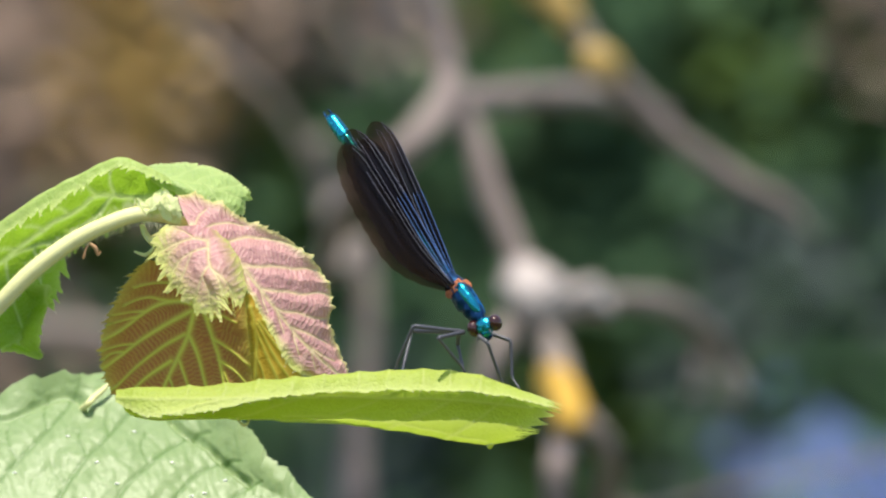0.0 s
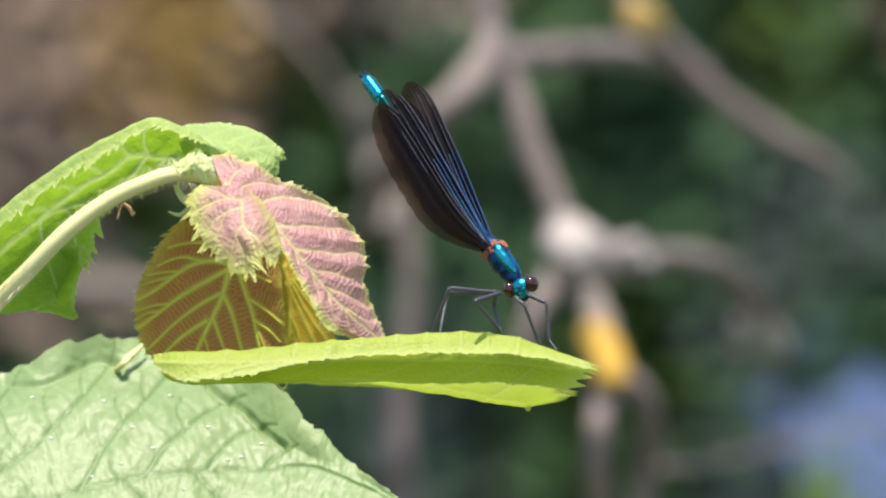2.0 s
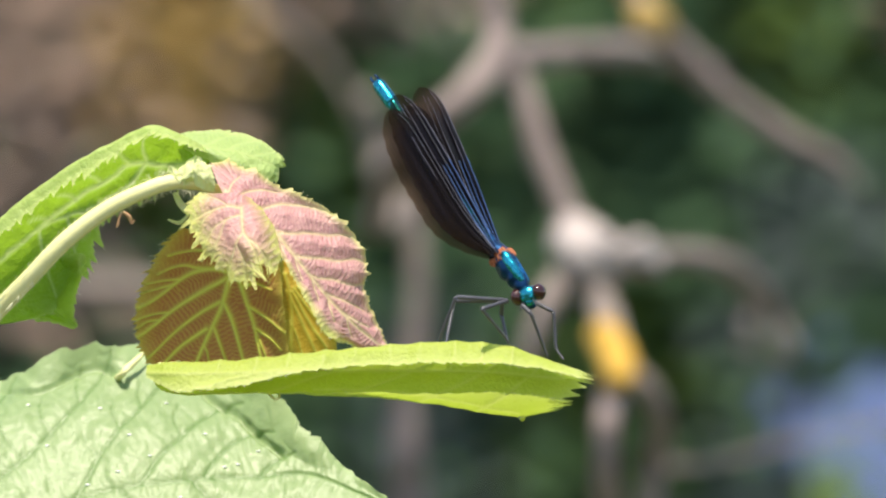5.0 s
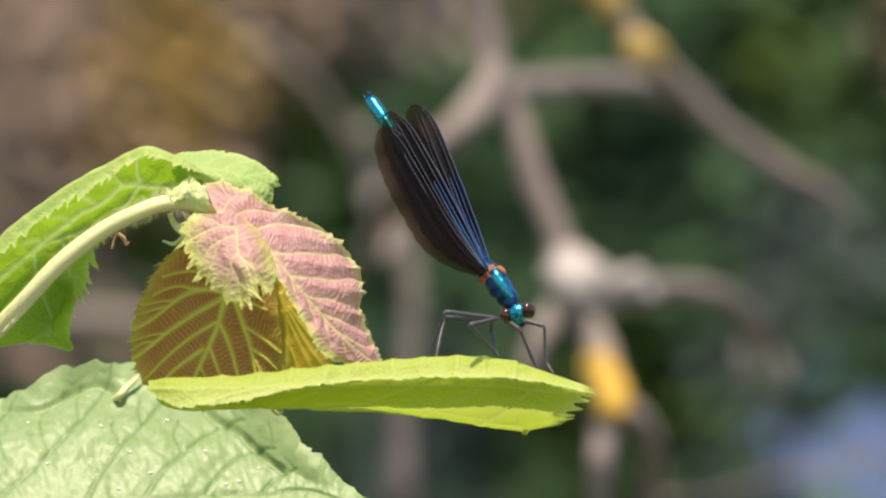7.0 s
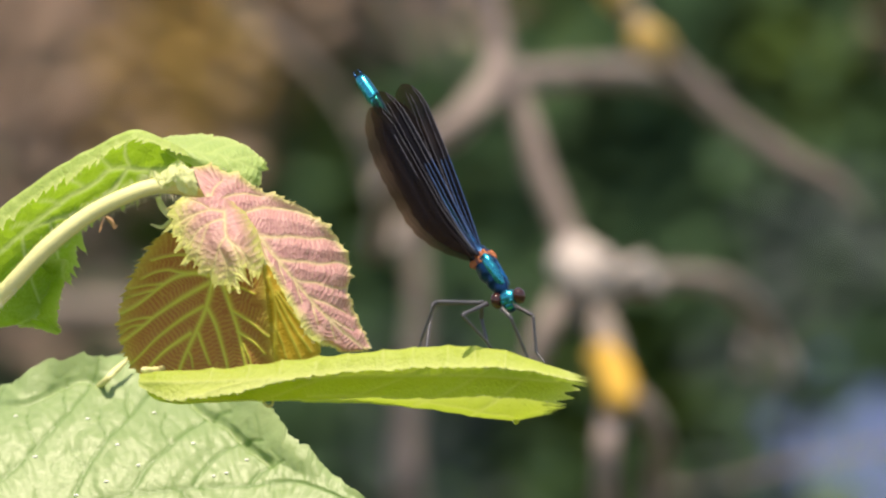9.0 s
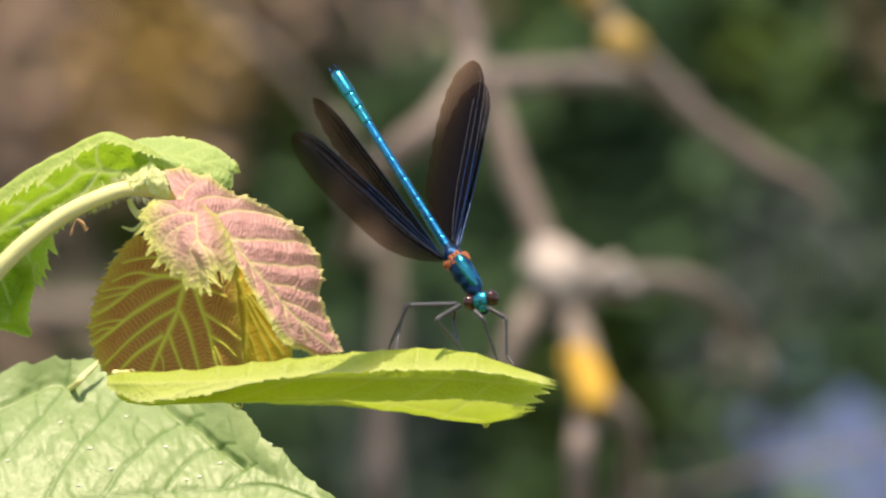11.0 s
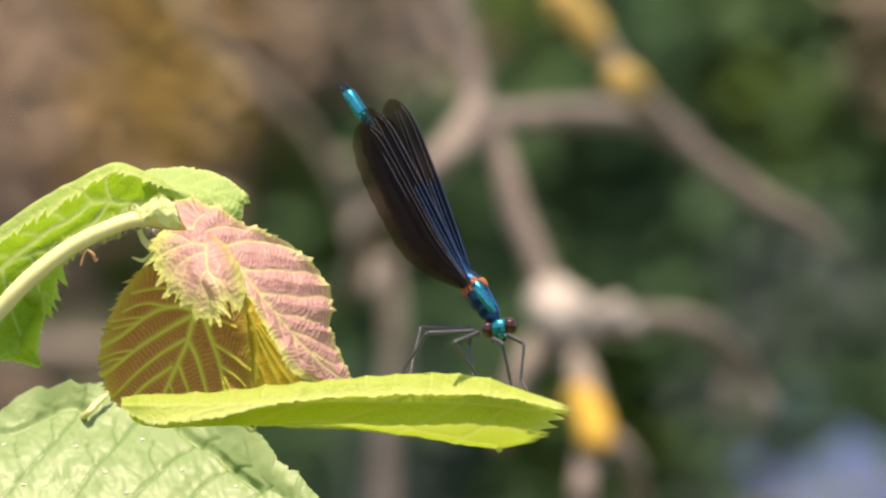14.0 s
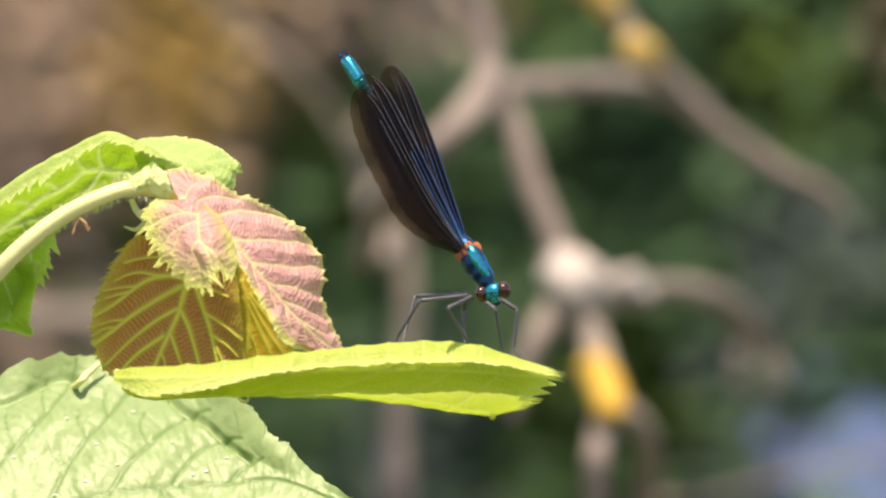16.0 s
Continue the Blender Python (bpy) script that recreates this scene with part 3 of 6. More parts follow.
    sleeve([(1284, 650, 556, 18), (1295, 674, 562, 23), (1304, 698, 572, 18)], LICHEN_PALE, "pale grey lichened knot", "knot")
    sleeve([(1240, 645, 542, 14), (1235, 668, 546, 19), (1233, 690, 550, 14)], LICHEN_PALE, "pale grey lichened knot", "knot")


def make_background():
    make_ground()
    make_shrub()
    make_foliage()


make_background()


# ---- the leafy shoot ----
# the veins of each blade: width at the base, width at the end, points u, v
RUST_VEINS = (
    (6.2, 3.1, [(350, 531), (334, 595), (316, 635), (295, 678), (280, 715)]),
    (5.4, 2.8, [(349, 541), (322, 533), (290, 537), (255, 554), (220, 580), (188, 602)]),
    (5.4, 2.8, [(345, 548), (293, 576), (245, 606), (205, 637), (184, 655)]),
    (4.3, 2.3, [(329, 592), (293, 612), (251, 643), (218, 674), (200, 692)]),
    (4.6, 2.7, [(305, 640), (268, 664), (240, 688), (225, 705)]),
    (3.8, 1.6, [(322, 532), (288, 531), (266, 526), (239, 531), (220, 541)]),
    (3.3, 1.9, [(330, 510), (296, 500), (262, 502), (240, 508)]),
    (5.4, 2.8, [(357, 538), (372, 578), (388, 633), (402, 700)]),
    (4.6, 2.7, [(336, 593), (351, 628), (367, 690), (370, 712)]),
    (3.8, 2.3, [(317, 634), (328, 666), (338, 695)]),
    (3.8, 2, [(377, 598), (409, 620), (446, 651)]),
    (3.8, 2, [(388, 638), (418, 658), (436, 678)]),
    (3.8, 2, [(368, 566), (393, 560), (420, 572)]),
    (2.5, 1.5, [(262, 550), (232, 552), (205, 556)]), (2.5, 1.5, [(248, 559), (222, 565), (194, 574)]),
    (2.5, 1.5, [(240, 609), (212, 612), (184, 622)]), (2.5, 1.5, [(222, 622), (200, 626), (182, 640)]),
    (2.5, 1.5, [(300, 668), (306, 684), (308, 700)]), (2.5, 1.5, [(398, 660), (406, 680), (412, 700)]))
OLIVE_VEINS = (
    (4, 3, [(444, 545), (454, 600), (453, 681), (453, 720)]), (3.5, 2.5, [(447, 575), (468, 620), (491, 672), (500, 700)]),
    (3.5, 2.5, [(455, 575), (485, 630), (514, 675)]), (3, 2, [(458, 570), (495, 622), (530, 664)]), (3, 2, [(465, 568), (505, 618), (536, 650)]),
    (2.5, 2, [(452, 628), (464, 655), (472, 685)]))
PINK_VEINS = (
    (5, 2.5, [(340, 398), (369, 425), (400, 442), (432, 472), (462, 513), (490, 549), (520, 586), (552, 621), (585, 651), (612, 672)]),
    (3.6, 1.8, [(369, 425), (404, 427), (440, 421), (481, 425), (512, 434), (530, 442)]),
    (3.2, 1.8, [(428, 468), (455, 474), (488, 473), (522, 477), (545, 476), (570, 486)]),
    (3.2, 1.8, [(460, 511), (485, 516), (510, 517), (538, 522), (566, 519), (590, 528)]),
    (2.9, 1.8, [(487, 545), (505, 552), (530, 554), (556, 564), (588, 566)]),
    (2.9, 1.4, [(512, 577), (530, 584), (550, 593), (580, 610)]),
    (2.5, 1.4, [(540, 608), (556, 620), (574, 632), (592, 640)]),
    (2.5, 1.4, [(356, 412), (378, 398), (404, 396), (432, 400)]), (2.2, 1.4, [(345, 402), (352, 385), (366, 372)]),
    (2.2, 1.4, [(400, 442), (408, 460), (412, 478)]), (2.2, 1.4, [(432, 472), (440, 496), (445, 515)]), (2.2, 1.4, [(462, 513), (466, 534), (474, 556)]),
    (2.2, 1.4, [(490, 549), (496, 572), (502, 592)]), (2.2, 1.4, [(520, 586), (524, 610), (530, 630)]), (1.8, 1.4, [(552, 621), (556, 640), (560, 656)]))
LOBE_VEINS = (
    (3.7, 1.9, [(369, 425), (371, 466), (382, 486), (393, 511), (395, 556)]), (3.1, 1.6, [(369, 425), (339, 424), (302, 436), (272, 455)]),
    (2.5, 1.2, [(369, 438), (339, 448), (319, 462), (308, 482), (300, 500)]), (2.5, 1.2, [(372, 467), (356, 495), (346, 534)]),
    (2.5, 1.2, [(377, 478), (400, 499), (416, 523), (421, 546)]), (1.9, 1.2, [(340, 449), (328, 478), (318, 512)]), (1.9, 1.2, [(318, 431), (300, 450), (284, 480)]),
    (1.6, 0.9, [(358, 490), (370, 515), (374, 545)]), (1.6, 0.9, [(346, 424), (330, 412), (312, 405)]))
BROAD_VEINS = (
    (4.0, 2.4, [(-330, 985), (-150, 962), (37, 939), (92, 924), (193, 905), (307, 897), (400, 893), (493, 891), (600, 935)]),
    (3.5, 2.3, [(-120, 950), (-64, 897), (-13, 859), (33, 815), (84, 762), (124, 712), (140, 670)]),
    (3.5, 2.3, [(72, 930), (92, 903), (117, 859), (155, 808), (193, 770), (230, 733), (262, 712)]),
    (3.5, 2.3, [(180, 908), (198, 895), (223, 859), (265, 821), (299, 792), (341, 773), (372, 766)]),
    (3.5, 2.2, [(290, 898), (303, 893), (320, 868), (354, 834), (392, 819), (425, 816)]),
    (3.0, 2.1, [(390, 894), (402, 893), (421, 872), (463, 853)]),
    (3.5, 2.3, [(-250, 975), (-190, 905), (-120, 830), (-60, 760), (-20, 705)]), (3.5, 2.3, [(-330, 985), (-290, 910), (-240, 840), (-200, 780)]),
    (2.0, 1.3, [(33, 815), (16, 790), (14, 760), (24, 730)]), (2.0, 1.3, [(-13, 859), (-40, 835), (-64, 790), (-84, 770)]), (2.0, 1.3, [(84, 762), (78, 735), (86, 700)]),
    (2.0, 1.3, [(155, 808), (140, 780), (142, 752)]), (2.0, 1.3, [(193, 770), (186, 742), (196, 715)]), (2.0, 1.3, [(265, 821), (250, 792), (258, 764)]), (2.0, 1.3, [(117, 859), (96, 838), (92, 818)]),
    (3.5, 2.2, [(37, 939), (90, 985), (120, 1040), (130, 1100)]), (3.5, 2.2, [(150, 912), (205, 965), (245, 1040), (260, 1100)]), (3.5, 2.2, [(280, 898), (330, 960), (370, 1060)]))
UPPER_VEINS = (
    (5, 3, [(300, 345), (240, 352), (174, 346), (141, 371), (101, 393), (71, 414), (20, 450), (-60, 515), (-160, 600)]),
    (4, 2.5, [(200, 348), (165, 390), (108, 424), (74, 434), (21, 454), (-49, 501)]),
    (3, 2, [(205, 347), (196, 325), (196, 305)]), (3, 2, [(174, 347), (160, 335), (150, 322)]), (3, 2, [(125, 380), (108, 370), (92, 368)]), (3, 2, [(80, 408), (62, 402), (44, 402)]),
    (3, 2, [(30, 443), (10, 440), (-10, 446)]), (3, 2, [(60, 438), (70, 480), (80, 540)]), (3, 2, [(10, 460), (20, 520), (40, 580)]))
PALE_VEINS = (
    (4, 2, [(262, 312), (312, 318), (358, 326), (400, 340), (436, 358)]), (3, 2, [(300, 316), (330, 306), (352, 296)]), (3, 2, [(345, 323), (372, 312), (396, 308)]),
    (3, 2, [(385, 335), (405, 330), (425, 328)]), (3, 2, [(320, 319), (342, 335), (360, 356)]), (3, 2, [(365, 328), (382, 348), (390, 372)]))
PERCH_VEINS = (
    (4, 3, [(205, 705), (350, 706), (600, 704), (800, 708), (940, 722)]), (3, 2, [(280, 738), (360, 715), (440, 700)]), (3, 2, [(420, 740), (500, 715), (580, 690)]),
    (3, 2, [(560, 745), (650, 715), (720, 685)]), (3, 2, [(690, 757), (770, 725), (830, 690)]), (3, 2, [(790, 775), (850, 740), (900, 700)]), (2.5, 2, [(500, 735), (640, 742), (760, 760), (860, 780)]),
    *((2.0, 1.4, [(u, 702), (u + 6, 680), (u + 8, 655)]) for u in (330, 395, 450, 512, 566, 628, 680, 742, 790, 845)))


def make_shoot():
    foot = pt(-500, 900, 25)
    foot.z = 0.0
    shoot = new("leafy_shoot")
    shoot.location = foot
    tagged(shoot, "arching pale green hazel shoot with serrated green and reddish young leaves", "plant")
    k = 1.0156
    base = (foot.x / UNIT / k + 784, 441 + 1.0 / UNIT / k, 25)
    part("stem", sketch_tube([(*base, 40), (-520, 4000, 25, 30), (-420, 1500, 22, 22), (-260, 880, 14, 18), (-120, 668, 2, 16), (0, 540, -3, 15), (60, 480, -4, 15), (130, 428, -4, 14.5),
                              (200, 394, -4, 14), (250, 380, -3, 14), (300, 386, -1, 11), (345, 402, 1, 9), (368, 415, 1, 6)], 10, 14, wobble=0.06), STEM, shoot, "downy pale green stem")
    rng = random.Random(3)
    # stem down
    bm = bmesh.new()
    line = smooth_path([(-60, 600), (0, 540), (60, 480), (130, 428), (200, 394), (250, 380), (345, 402)], 30)
    for _ in range(800):
        u, v = line[rng.randrange(len(line))]
        sgn = rng.choice((-1, 1))
        h = rng.uniform(4, 15)
        a, b = pt(u, v + sgn * 11, -3.5 + rng.uniform(-0.6, 0.6)), pt(u + rng.uniform(-5, 5), v + sgn * (13 + h), -3.5 + rng.uniform(-1, 1))
        tube(bm, [(*a, 0.4 * UNIT), (*((a + b) / 2 + Vector((rng.uniform(-1, 1) * 1e-4, 0, 0))), 0.25 * UNIT), (*b, 0.15 * UNIT)], 3)
    tagged(part("stem_hair", bm, HAIR, shoot, "fine pale hairs on the stem"), kind="stuff")

    # big arching leaf behind the stem, seen from below
    upper = leaf("upper_leaf", [
        [(322, 334, 2), (318, 330, 3), (315, 338, 4), (312, 345, 5), (308, 352, 5)],
        [(272, 313, 0), (266, 300, 2), (255, 345, 6), (250, 370, 8), (255, 380, 8)],
        [(207, 296, 0), (212, 283, 2), (192, 355, 8), (190, 391, 10), (196, 401, 10)],
        [(137, 333, 0), (128, 319, 2), (105, 400, 9), (108, 440, 11), (118, 450, 11)],
        [(50, 383, 0), (41, 370, 2), (25, 455, 10), (55, 520, 12), (88, 535, 11)],
        [(-44, 457, 0), (-59, 444, 2), (-75, 540, 9), (-30, 610, 11), (15, 612, 11)],
        [(-180, 595, 0), (-190, 590, 1), (-190, 605, 5), (-180, 625, 7), (-170, 635, 8)]],
        GREEN, shoot, "fresh green leaf seen from below, curled rim coloured lighter as if sunlit", mid=0.55, teeth=22, tooth=25, veins=UPPER_VEINS, rung=9, relief=2.2, pleat=-1.5, spread=18, rung_relief=0.3, crumple=4, seed=1.3, back=-1.5, nu=230, nv=84,
        # rim shows the upper side; its paler colour also stands for sun glare
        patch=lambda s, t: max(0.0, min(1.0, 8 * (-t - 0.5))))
    leaf("ragged_leaf", [
        [(-40, 500, 12), (-45, 505, 13), (-50, 515, 14)],
        [(30, 500, 12), (0, 540, 15), (-40, 560, 16)],
        [(85, 520, 10), (30, 570, 14), (-30, 600, 16)],
        [(70, 600, 8), (40, 600, 12), (0, 615, 14)],
        [(80, 632, 7), (76, 634, 8), (72, 632, 9)]],
        GREEN, shoot, "ragged drooping green leaf lobe", teeth=8, tooth=22, veins=UPPER_VEINS[-2:], crumple=8, seed=5.1, nu=80, nv=36, back=-1.5)
    leaf("small_pale_leaf", [
        [(255, 298, 4), (258, 304, 4), (262, 312, 4), (268, 320, 4)],
        [(300, 293, 7), (305, 308, 3), (312, 325, 1), (318, 342, 1)],
        [(345, 293, 9), (350, 315, 4), (355, 338, 1), (360, 358, 0)],
        [(395, 306, 9), (396, 328, 4), (394, 352, 2), (388, 374, 1)],
        [(425, 325, 8), (424, 340, 5), (422, 360, 3), (415, 380, 2)],
        [(442, 343, 6), (440, 350, 6), (434, 362, 5), (428, 378, 4)]],
        LIGHT_GREEN, shoot, "small pale green leaf lit by sun", teeth=10, tooth=14, end_teeth=5, veins=PALE_VEINS, relief=-1, pleat=2, seed=2.2, nu=130, nv=56, back=-1.5)

    # rusty leaf hanging behind, underside out, folded along its far side
    rusty = leaf("rusty_leaf", [
        [(262, 462, 0), (300, 468, 1), (350, 485, 1), (400, 500, 1), (432, 520, 1)],
        [(222, 515, 2), (275, 520, 3.5), (345, 540, 3), (400, 545, 2), (436, 560, 1)],
        [(192, 575, 4), (250, 585, 6), (330, 592, 5), (395, 598, 3), (440, 610, 1)],
        [(184, 635, 5), (235, 645, 7), (308, 648, 6), (390, 655, 4), (445, 665, 2)],
        [(200, 690, 5), (235, 695, 6), (285, 695, 6), (380, 702, 4), (450, 708, 2)],
        [(240, 722, 5), (255, 724, 6), (275, 725, 6), (330, 726, 5), (420, 726, 3)]],
        RUST, shoot, "rust-brown leaf underside with raised yellow-green veins", mid=0.47, teeth=24, tooth=20, far_tooth=0.2, veins=RUST_VEINS, rung=7.5, relief=5, pleat=-4, spread=16, rung_relief=1.0, crumple=3, seed=4.0, nu=200, nv=150, back=2,
        patch=lambda s, t: max(0.0, min(1.0, 1.6 * (-t - 0.62))))
    leaf("olive_leaf", [
        [(430, 515, 2), (440, 520, 1), (452, 520, 1), (470, 530, 2)],
        [(432, 570, 2), (446, 560, 0), (470, 560, 1), (490, 575, 3)],
        [(438, 620, 2), (452, 610, 0), (488, 605, 1), (515, 618, 4)],
        [(442, 670, 2), (458, 660, 0), (500, 652, 1), (532, 660, 4)],
        [(450, 720, 2), (465, 715, 0), (500, 705, 1), (528, 700, 4)]],
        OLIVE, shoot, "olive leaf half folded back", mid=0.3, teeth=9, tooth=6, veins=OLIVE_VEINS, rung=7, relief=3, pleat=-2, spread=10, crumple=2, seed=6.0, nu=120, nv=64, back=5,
        # fold side dark green, with the shadow strip there put into the colour
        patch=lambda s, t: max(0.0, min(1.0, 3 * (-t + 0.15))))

    # pinkish young leaf, pleated, arching over
    pink = leaf("pink_leaf", [
        [(318, 354, -0.5), (319, 366, -2), (326, 386, -4.5), (335, 398, -6), (345, 410, -7)],
        [(360, 356, -2.0), (367, 376, -3.6), (372, 402, -6.3), (375, 425, -8.5), (385, 440, -9.5)],
        [(440, 396, -2), (435, 412, -3), (415, 440, -7), (412, 460, -9), (415, 478, -10.5)],
        [(524, 436, -2), (505, 455, -3), (465, 495, -8), (450, 515, -10.5), (445, 528, -12)],
        [(584, 510, -2), (565, 525, -3), (512, 560, -8), (490, 578, -10.5), (478, 588, -12)],
        [(582, 585, -2), (572, 595, -3), (552, 615, -7), (530, 632, -9.5), (515, 645, -11)],
        [(612, 655, -1), (608, 660, -2), (596, 662, -4), (575, 668, -5.5), (558, 668, -6.5)],
        [(622, 672, -1), (620, 673, -2), (616, 674, -2), (612, 675, -2), (608, 675, -2)]],
        PINK, shoot, "pinkish pleated young leaf with pale toothed margin", mid=0.62, teeth=24, tooth=13, lobe=14, veins=PINK_VEINS, rung=7, relief=-1.5, pleat=7.5, spread=17, rung_relief=1.2, crumple=4, seed=0.7, nu=260, nv=110,
        patch=lambda s, t: max(0.0, min(1.0, 2.2 * (t - 0.45))) * 0.9)
    leaf("pink_leaf_lobe", [
        [(300, 400, -3), (325, 402, -5), (350, 405, -6), (372, 410, -5), (392, 420, -2)],
        [(280, 440, -5), (320, 435, -8), (362, 432, -9), (392, 440, -8), (415, 452, -4)],
        [(300, 490, -9), (335, 475, -11), (375, 465, -12), (402, 470, -11), (425, 482, -7)],
        [(335, 528, -12), (360, 505, -13.5), (388, 495, -14.5), (408, 500, -13), (432, 512, -9)],
        [(385, 552, -15), (390, 535, -15), (400, 525, -15), (412, 528, -14), (428, 535, -11)]],
        PINK, shoot, "pink and yellow-green leaf lobe with coarse teeth", teeth=5, tooth=36, far_tooth=0.1, end_teeth=5, end_tooth=38, veins=LOBE_VEINS, rung=9, relief=-1.5, pleat=6, spread=12, crumple=3, seed=8.3, nu=150, nv=110, back=-3,
        patch=lambda s, t: max(0.0, min(1.0, 1.25 * max(abs(t) ** 3.2, s ** 5) + 0.7 * max(0, t - 0.3))))
    # bracts and curled scales at the joint
    for stns, sd in (([[(240, 352, -2), (243, 352, -3), (248, 352, -3)], [(238, 370, -2), (252, 372, -4), (268, 368, -3)], [(256, 392, -2), (262, 394, -3), (270, 392, -3)]], 1.0),
                     ([[(290, 335, 0), (296, 336, -1), (302, 340, -1)], [(262, 352, -2), (275, 362, -4), (300, 362, -3)], [(250, 378, -2), (258, 384, -4), (270, 386, -3)]], 2.0),
                     ([[(292, 342, -3), (302, 344, -5), (314, 350, -4)], [(282, 360, -4), (300, 366, -7), (322, 370, -6)], [(286, 386, -4), (302, 394, -6), (320, 398, -5)]], 3.4)):
        leaf("bract", stns, BRACT, shoot, "pale papery bract at the leaf joint", nu=40, nv=16, teeth=2, tooth=2, crumple=5, seed=sd)
    for rows in ([(252, 400, -1, 6), (262, 420, -2, 9), (280, 434, -2, 10), (298, 426, -2, 5)], [(238, 446, -1, 2), (258, 452, -1, 5), (272, 442, -2, 6), (282, 430, -2, 4)]):
        part("curled_scale", sketch_tube(rows, 6, 8, flat=0.5), BRACT, shoot)
    for rows in ([(152, 450, 0, 1.5), (148, 458, -1, 1.6), (152, 445, -1, 1.6), (158, 432, -1, 1)], [(160, 432, 0, 3), (170, 440, 0, 4), (174, 452, 0, 2), (180, 446, 0, 1)]):
        part("dry_wisp", sketch_tube(rows, 6, 6), DRY, shoot)

    # broad leaf below, its upper side to the sun
    front = leaf("broad_leaf", [
        [(-420, 900, 27.2), (-420, 930, 24.7), (-415, 960, 22.1), (-410, 985, 20.0), (-405, 1010, 17.9)],
        [(-220, 772, 42.4), (-240, 830, 33.2), (-250, 940, 23.8), (-230, 1040, 15.3), (-215, 1120, 8.5)],
        [(-40, 716, 49.4), (-70, 800, 35.7), (-95, 960, 22.1), (-40, 1090, 11.1), (0, 1180, 3.4)],
        [(140, 662, 52.0), (95, 790, 37.1), (50, 975, 20.8), (120, 1110, 9.4), (170, 1200, 1.7)],
        [(262, 705, 49.3), (240, 815, 34.4), (200, 985, 20.0), (260, 1110, 9.4), (300, 1190, 2.5)],
        [(405, 745, 45.3), (375, 840, 33.8), (350, 985, 21.5), (390, 1090, 12.6), (420, 1160, 6.6)],
        [(482, 830, 34.7), (470, 890, 29.6), (470, 980, 21.9), (490, 1050, 16.0), (505, 1100, 11.7)],
        [(560, 890, 29.6), (570, 920, 27.0), (590, 965, 23.2), (590, 1000, 20.2), (588, 1030, 17.7)],
        [(680, 985, 21.5), (680, 988, 21.2), (680, 992, 20.9), (679, 996, 20.5), (678, 1000, 20.2)]],
        PALE_GREEN, shoot, "broad pale green leaf, glossy upper side in full sun", teeth=24, tooth=16, veins=BROAD_VEINS, rung=17, relief=-3.0, pleat=3.5, spread=24, rung_relief=-1.0, crumple=5, lobe=24, seed=3.1, nu=340, nv=150,
        fold=lambda s, t: 7 * math.sin(40 * s + 2) * abs(t) ** 5 if t < 0 else 0,
        bends=((1.12, [(-110, 742), (-60, 730), (-10, 740), (35, 732), (80, 707), (115, 697), (140, 705), (185, 722)]), (0.72, [(280, 722), (330, 765), (360, 782), (410, 829), (440, 852), (505, 884)])),
        crease=((9, 4, [(-60, 733), (-10, 743), (35, 735), (80, 710), (115, 700), (140, 708)]), (12, 5, [(300, 745), (330, 768), (360, 785), (410, 832), (440, 855)])))
    skin = [(784 + w.x / (k * UNIT), 441 + (1.0 - w.z) / (k * UNIT), w) for w, k in ((v.co + foot, 1 - (v.co + foot).y / EYE_Y) for v in front.data.vertices)]
    for u, v in ((172, 818), (305, 818), (25, 838), (338, 878), (238, 764), (205, 858), (120, 772), (400, 850), (96, 905), (262, 930), (-8, 765), (362, 872), (150, 882)):
        spot = min(skin, key=lambda q: (q[0] - u) ** 2 + (q[1] - v) ** 2)[2]
        part("speck", ball(spot + Vector((0, -0.3, 0.3)) * UNIT, (4.4 * UNIT, 2.6 * UNIT, 2.0 * UNIT), None, 12, 8), SPECK, front, "pale speck on the blade")
    # rolled yellow-green leaf, the perch
    perch = leaf("rolled_leaf", [
        [(205, 712, -5), (206, 690, -3), (206, 696, 1), (222, 728, 0), (232, 736, -1)],
        [(262, 733, -9), (255, 685, -5), (256, 708, 3), (254, 740, 0), (258, 738, -3)],
        [(350, 728, -9), (350, 683, -4), (350, 708, 4), (350, 744, 0), (352, 742, -2.5)],
        [(470, 706, -7), (470, 669, -2.5), (470, 705, 4), (470, 744, 0), (472, 742, -3.5)],
        [(600, 690, -4.5), (600, 659, -1), (600, 702, 5), (600, 750, 0), (602, 744, -5)],
        [(730, 689, -5), (730, 653, -1), (730, 702, 5), (730, 769, -1), (728, 747, -8.5)],
        [(835, 692, -5), (835, 660, -1), (835, 706, 5), (825, 785, -2), (820, 746, -11)],
        [(905, 702, -5), (900, 680, -1), (900, 712, 4), (868, 788, -2), (872, 752, -10)],
        [(968, 716, -5), (960, 700, -2), (964, 726, 2), (908, 782, -2), (920, 760, -8)]],
        YELLOW_GREEN, shoot, "rolled yellow-green leaf with toothed tip, the damselfly's perch", teeth=30, tooth=9, end_teeth=23, end_tooth=40, veins=PERCH_VEINS, rung=9, relief=-1.6, pleat=2.2, rung_relief=0.3, crumple=3.2, seed=2.9, nu=240, nv=180, back=-14)
    part("petiole", sketch_tube([(-300, 1000, 40, 14), (-60, 860, 62, 12), (100, 760, 62, 10), (150, 722, 43.9, 5.5), (166, 706, 44.6, 6), (184, 690, 46, 4.5), (200, 676, 47.5, 1.5)], 8, 10), STEM, shoot, "pale leaf stalk")
    part("petiole", sketch_tube([(345, 405, 3, 8), (342, 470, 8, 4), (305, 600, 11, 4), (262, 690, 11, 6), (240, 704, 0, 7), (222, 703, -13, 6)], 6, 10), STEM, shoot)
